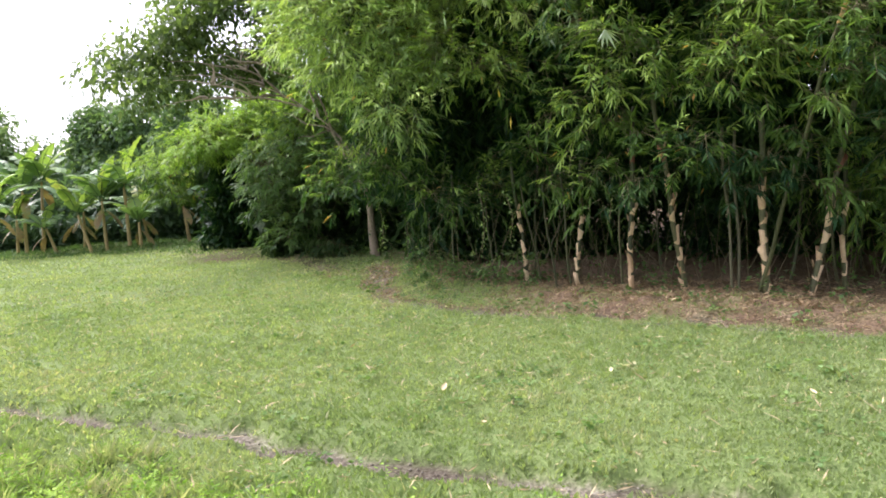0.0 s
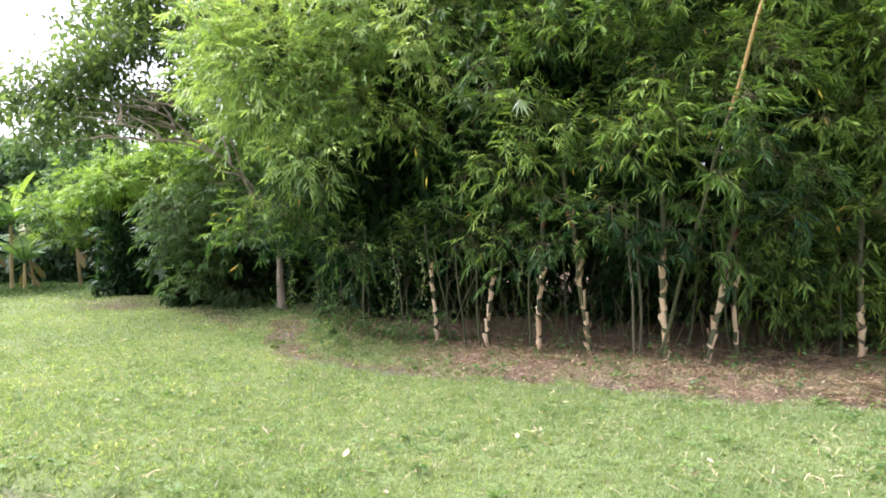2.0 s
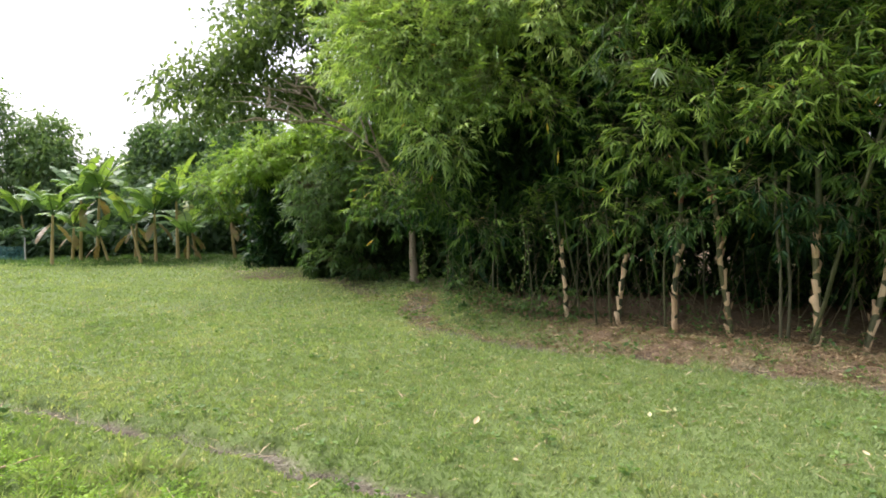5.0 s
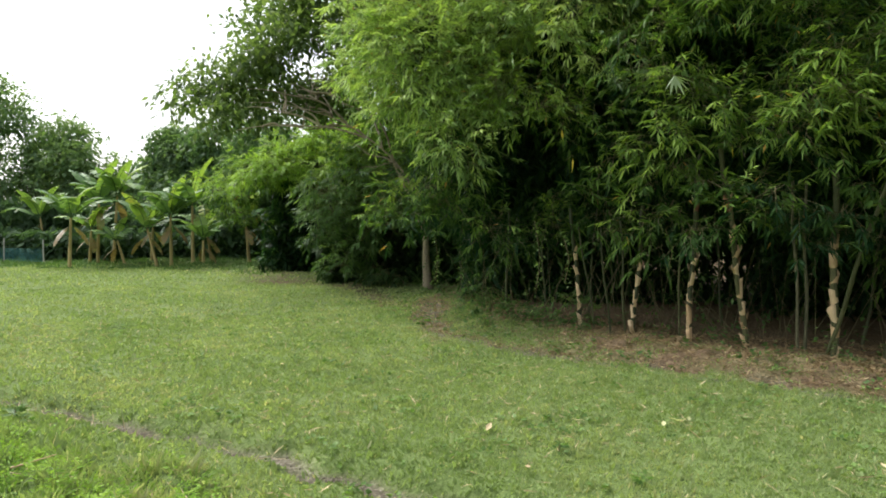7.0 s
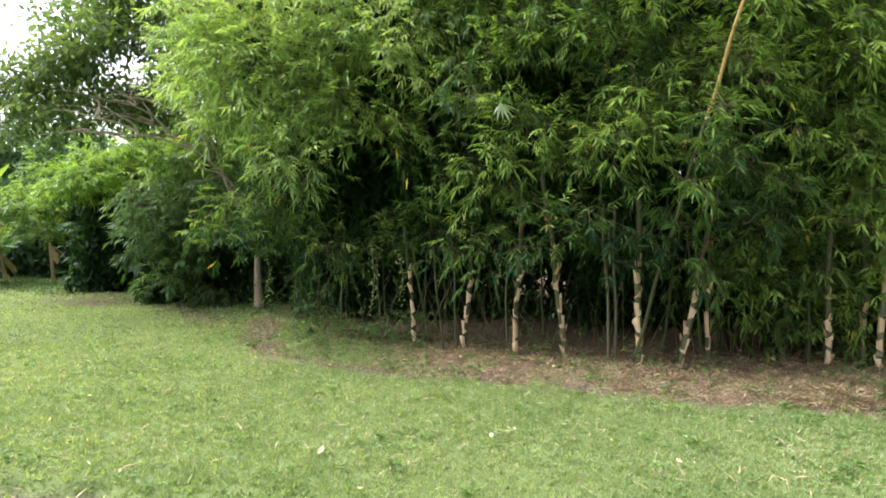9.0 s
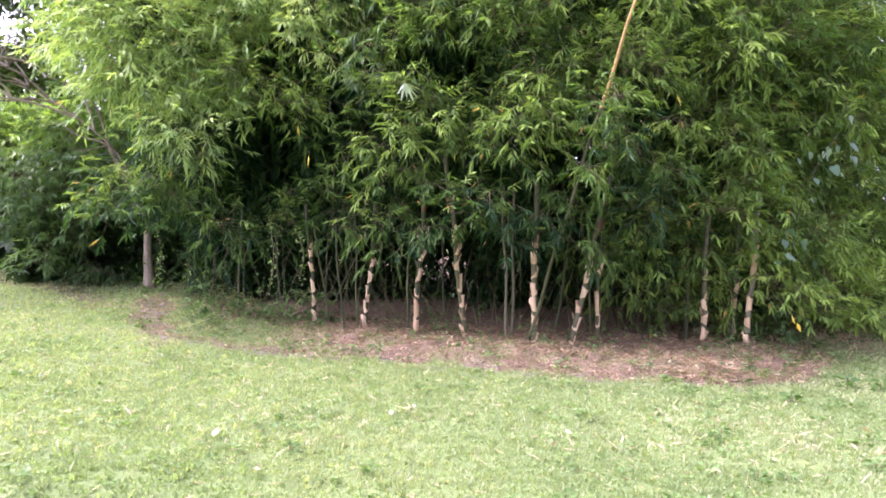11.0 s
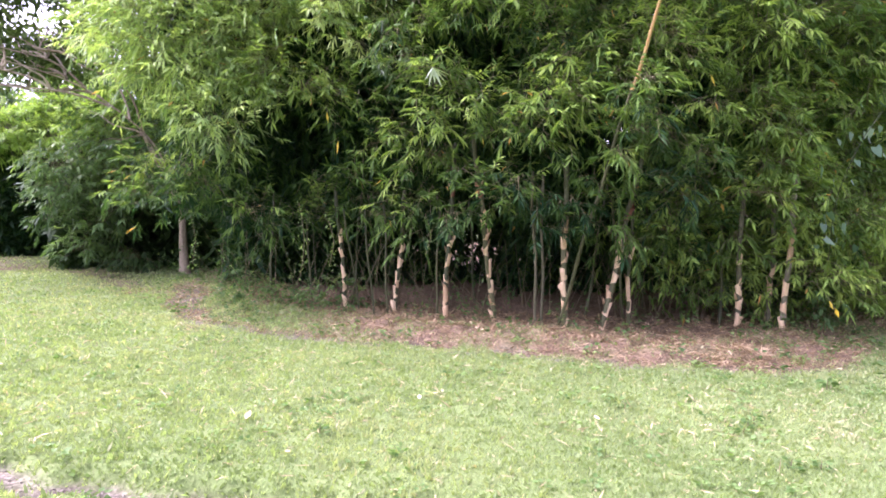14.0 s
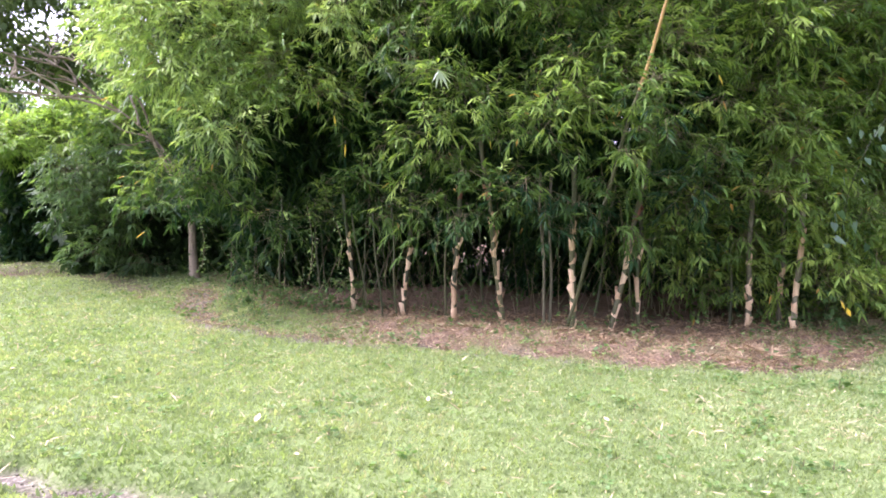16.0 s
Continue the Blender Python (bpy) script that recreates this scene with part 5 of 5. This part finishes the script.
def odd_leaves():
    """A few leaves that stand out: a pale spray high in the thicket and two yellow ones low down."""
    r = np.random.default_rng(75)
    # the light this spray catches is put into its pale leaf colour
    pale = leaf_material("pale_spray_leaf", [(0.0, (0.20, 0.30, 0.14)), (1.0, (0.34, 0.44, 0.24))], rough=0.35, spec=0.5)
    o = thing("pale_leaf_spray", "pale green spray of broad bamboo leaves catching light", "leaves")
    for k in range(7):
        a = -0.55 + 0.3 * k
        way = unit(np.array([[math.sin(a), -0.35, -0.75 * math.cos(a) - 0.1]]))
        v, f, t = leaf_blades(np.array([[1.89, 7.15, 3.03]]), way, np.array([r.uniform(0.18, 0.25)]), np.array([0.036]), np.array([0.1]), r, np.array([r.random()]))
        part("leaf", mesh_of("leaf", v, f, pale, t), o)
    part("twig", mesh_of("twig", *tube([(1.89, 7.15, 3.03), (1.7, 7.5, 3.1), (1.5, 8.0, 2.9)], [0.003, 0.004, 0.006], 6), TWIG), o)
    yellow = leaf_material("yellow_leaf", [(0.0, (0.55, 0.42, 0.03)), (1.0, (0.70, 0.55, 0.05))], rough=0.45)
    for x, y, z, size in ((1.0, 8.45, 2.3, 0.17), (0.86, 8.5, 2.66, 0.15), (4.78, 6.2, 2.98, 0.13), (2.55, 7.3, 2.3, 0.12)):
        o = thing("withered_leaf", "single yellowed bamboo leaf hanging from a twig", "leaf", "withered hanging leaves")
        v, f, t = leaf_blades(np.array([[x, y, z]]), unit(np.array([[r.normal(0, 0.25), -0.15, -1.0]])), np.array([size]), np.array([0.03]), np.array([0.1]), r, np.array([r.random()]))
        part("blade", mesh_of("blade", v, f, yellow, t), o)
        part("twig", mesh_of("twig", *tube([(x, y, z), (x + r.normal(0, 0.04), y + 0.2, z + 0.06), (x + r.normal(0, 0.1), y + 0.6, z + 0.02)], [0.002, 0.003, 0.004], 6), TWIG), o)
    o = thing("yellowing_leaves", "two bright yellow leaves on a low twig", "leaves")
    for x, z in ((5.78, 0.58), (5.86, 0.50)):
        v, f, t = leaf_blades(np.array([[x, 5.45, z]]), unit(np.array([[0.35, -0.2, -0.8]])), np.array([0.10]), np.array([0.04]), np.array([0.1]), r, np.array([r.random()]))
        part("leaf", mesh_of("leaf", v, f, yellow, t), o)
    part("twig", mesh_of("twig", *tube([(5.86, 5.45, 0.5), (5.78, 5.45, 0.6), (5.9, 5.8, 0.75), (6.2, 6.3, 0.6)], [0.002, 0.003, 0.004, 0.005], 6), TWIG), o)


odd_leaves()


def stem_tangle():
    r = np.random.default_rng(77)
    n = 7000
    x = r.uniform(-2.2, 8.2, n)
    y = np.interp(x, (-2.2, 0, 1.2, 2.3, 3.5, 4.5, 5.6, 8.2), (12.5, 10.0, 8.9, 8.0, 7.15, 7.0, 6.7, 7.2)) + r.uniform(0.0, 2.2, n)
    z = 1.3 * r.random(n) ** 1.6
    keep = wave(x * 1.3 + 3 * z, y, 0.9, 78) + 0.6 * wave(x, z * 2 + y, 0.5, 79) > 0.75 - 0.6 * np.exp(-((x - 2.6) / 0.5) ** 2) - 0.5 * step(4.5, 6.5, x)
    x, y, z = x[keep], y[keep], z[keep]
    n = len(x)
    h = land(x, y)[0]
    way = unit(r.normal(0, 1, (n, 3)) + (0, -0.3, -0.2))
    v, f, t = leaf_blades(np.stack([x, y, h + z], -1), way, r.uniform(0.04, 0.10, n), r.uniform(0.02, 0.05, n), r.uniform(0, 0.3, n), r, np.clip(r.normal(0.25, 0.16, n), 0, 1))
    tagged(new("bramble", mesh_of("bramble", v, f, WEED_LEAF, t)), "small-leaved green tangle growing between the bamboo stems", "undergrowth", kind="stuff")
    a = np.stack([r.uniform(-0.6, 7.0, 150), np.zeros(150), np.zeros(150)], -1)
    a[:, 1] = np.interp(a[:, 0], (-2.2, 0, 1.2, 2.3, 3.5, 4.5, 5.6, 8.2), (12.5, 10.0, 8.9, 8.0, 7.15, 7.0, 6.7, 7.2)) + r.uniform(-0.05, 1.2, 150)
    a[:, 2] = land(a[:, 0], a[:, 1])[0] - 0.02
    b = a + np.stack([r.normal(0, 0.35, 150), r.normal(0, 0.15, 150), r.uniform(0.3, 1.2, 150)], -1)
    tagged(new("brushwood", mesh_of("brushwood", *ribbons(a, b, 0.005, r), TWIG)), "thin olive-brown sticks and shoots among the stems", "brushwood", kind="stuff")


stem_tangle()


def curled_leaf(r, x, y, size, mat, tone, name, label, category, group=""):
    """A dry leaf lying on the grass, its edges curled up."""
    n = 7
    s = np.linspace(-1, 1, n)
    half = np.maximum(np.cos(s * 1.45), 0.06) * 0.42
    rows = [np.stack([s, k * half, 0.35 * np.abs(k) ** 2 * half + 0.16 * s**2 + 0.03 * np.sin(s * 7 + k)], -1) for k in (-1, -0.5, 0, 0.5, 1)]
    v = np.concatenate(rows) * size / 2
    v = v @ np.array(Euler((r.normal(0, 0.25), r.normal(0, 0.25), r.uniform(0, 6.28))).to_matrix()).T + np.array([x, y, high(x, y) + 0.045])
    i, j = np.meshgrid(np.arange(4), np.arange(n - 1), indexing="ij")
    f = np.stack([i * n + j, i * n + j + 1, (i + 1) * n + j + 1, (i + 1) * n + j], -1).reshape(-1, 4)
    tagged(new(name, mesh_of(name, v, f, mat, np.full(len(v), tone), smooth=True)), label, category, group)


def strewn():
    r = np.random.default_rng(81)
    pale = leaf_material("pale_leaf", [(0.0, (0.40, 0.40, 0.16)), (1.0, (0.72, 0.70, 0.45))], rough=0.6, through_light=0.3)
    for x, y, size in ((1.34, 4.79, 0.12), (1.29, 4.83, 0.08), (1.20, 4.70, 0.08), (1.42, 4.86, 0.07)):
        curled_leaf(r, x, y, size, pale, r.uniform(0.4, 1), "fallen_leaf", "pale yellow fallen leaf curled on the lawn", "leaf", "pale fallen leaves")
    for x, y, size in ((-0.04, 4.63, 0.10), (-4.16, 5.92, 0.10), (4.5, 3.52, 0.12), (0.87, 5.85, 0.08), (-2.12, 6.39, 0.09), (-1.1, 6.86, 0.10), (0.2, 3.9, 0.08), (2.3, 4.0, 0.07), (-1.9, 5.4, 0.07), (-0.88, 6.02, 0.08)):
        curled_leaf(r, x, y, size, LITTER, r.uniform(0.75, 1), "fallen_leaf", "dry straw-coloured fallen leaf on the lawn", "leaf", "dry fallen leaves")
    # a small heap of raked straw at the litter's end
    n = 480
    a, q = r.uniform(0, 6.28, n), np.sqrt(r.random(n))
    x, y = 4.6 + 0.34 * q * np.cos(a), 5.3 + 0.18 * q * np.sin(a)
    z = land(x, y)[0] + 0.06 * (1 - q**2) * r.random(n) + 0.01
    way = unit(np.stack([r.normal(0, 1, n), r.normal(0, 0.6, n), r.normal(0, 0.25, n)], -1))
    v, f, t = leaf_blades(np.stack([x, y, z], -1), way, r.uniform(0.06, 0.16, n), r.uniform(0.005, 0.010, n), np.zeros(n), r, r.uniform(0.3, 0.85, n))
    tagged(new("straw_heap", mesh_of("straw_heap", v, f, LITTER, t)), "small pale heap of raked dry bamboo straw", "straw", kind="stuff")
    z = high(-2.6, 3.4)
    stick = curve_points([(-2.66, 3.36, z + 0.06), (-2.58, 3.42, z + 0.075), (-2.50, 3.52, z + 0.085)], 10)
    tagged(new("dry_stick", mesh_of("dry_stick", *tube(stick, np.linspace(0.007, 0.003, 10), 6), SHEATH, smooth=True)), "pale dry stick lying in the tall grass", "stick")
    for x, y, h in ((0.42, 4.25, 0.07), (-3.63, 4.66, 0.09), (-1.0, 9.2, 0.12), (3.3, 3.7, 0.06), (3.42, 3.78, 0.06), (3.2, 3.62, 0.05), (3.25, 3.03, 0.06), (3.1, 3.1, 0.05), (3.87, 2.95, 0.06), (4.0, 3.05, 0.06), (2.7, 4.3, 0.05), (4.6, 4.3, 0.09), (5.6, 4.6, 0.12), (5.9, 4.5, 0.12)):
        o = thing("weed_plant", "small broad-leaved weed standing in the grass", "weed", "weed plants")
        n = 14
        a = r.uniform(0, 6.28, n)
        base = np.stack([x + 0.02 * np.cos(a), y + 0.02 * np.sin(a), high(x, y) + np.linspace(0.2, 1, n) * h], -1)
        way = unit(np.stack([np.cos(a), np.sin(a), r.uniform(0.0, 0.7, n)], -1))
        for q in range(n):
            v, f, t = leaf_blades(base[q:q + 1], way[q:q + 1], np.array([h * r.uniform(0.7, 1.1)]), np.array([h * 0.45]), np.array([0.2]), r, np.array([r.uniform(0.2, 0.7)]))
            part("leaf", mesh_of("leaf", v, f, WEED_LEAF, t), o)
        part("stem", mesh_of("stem", *tube([(x, y, high(x, y) - 0.02), (x, y, high(x, y) + h * 0.5), (x + 0.004, y, high(x, y) + h)], [0.004, 0.004, 0.002], 6), TWIG), o)


strewn()
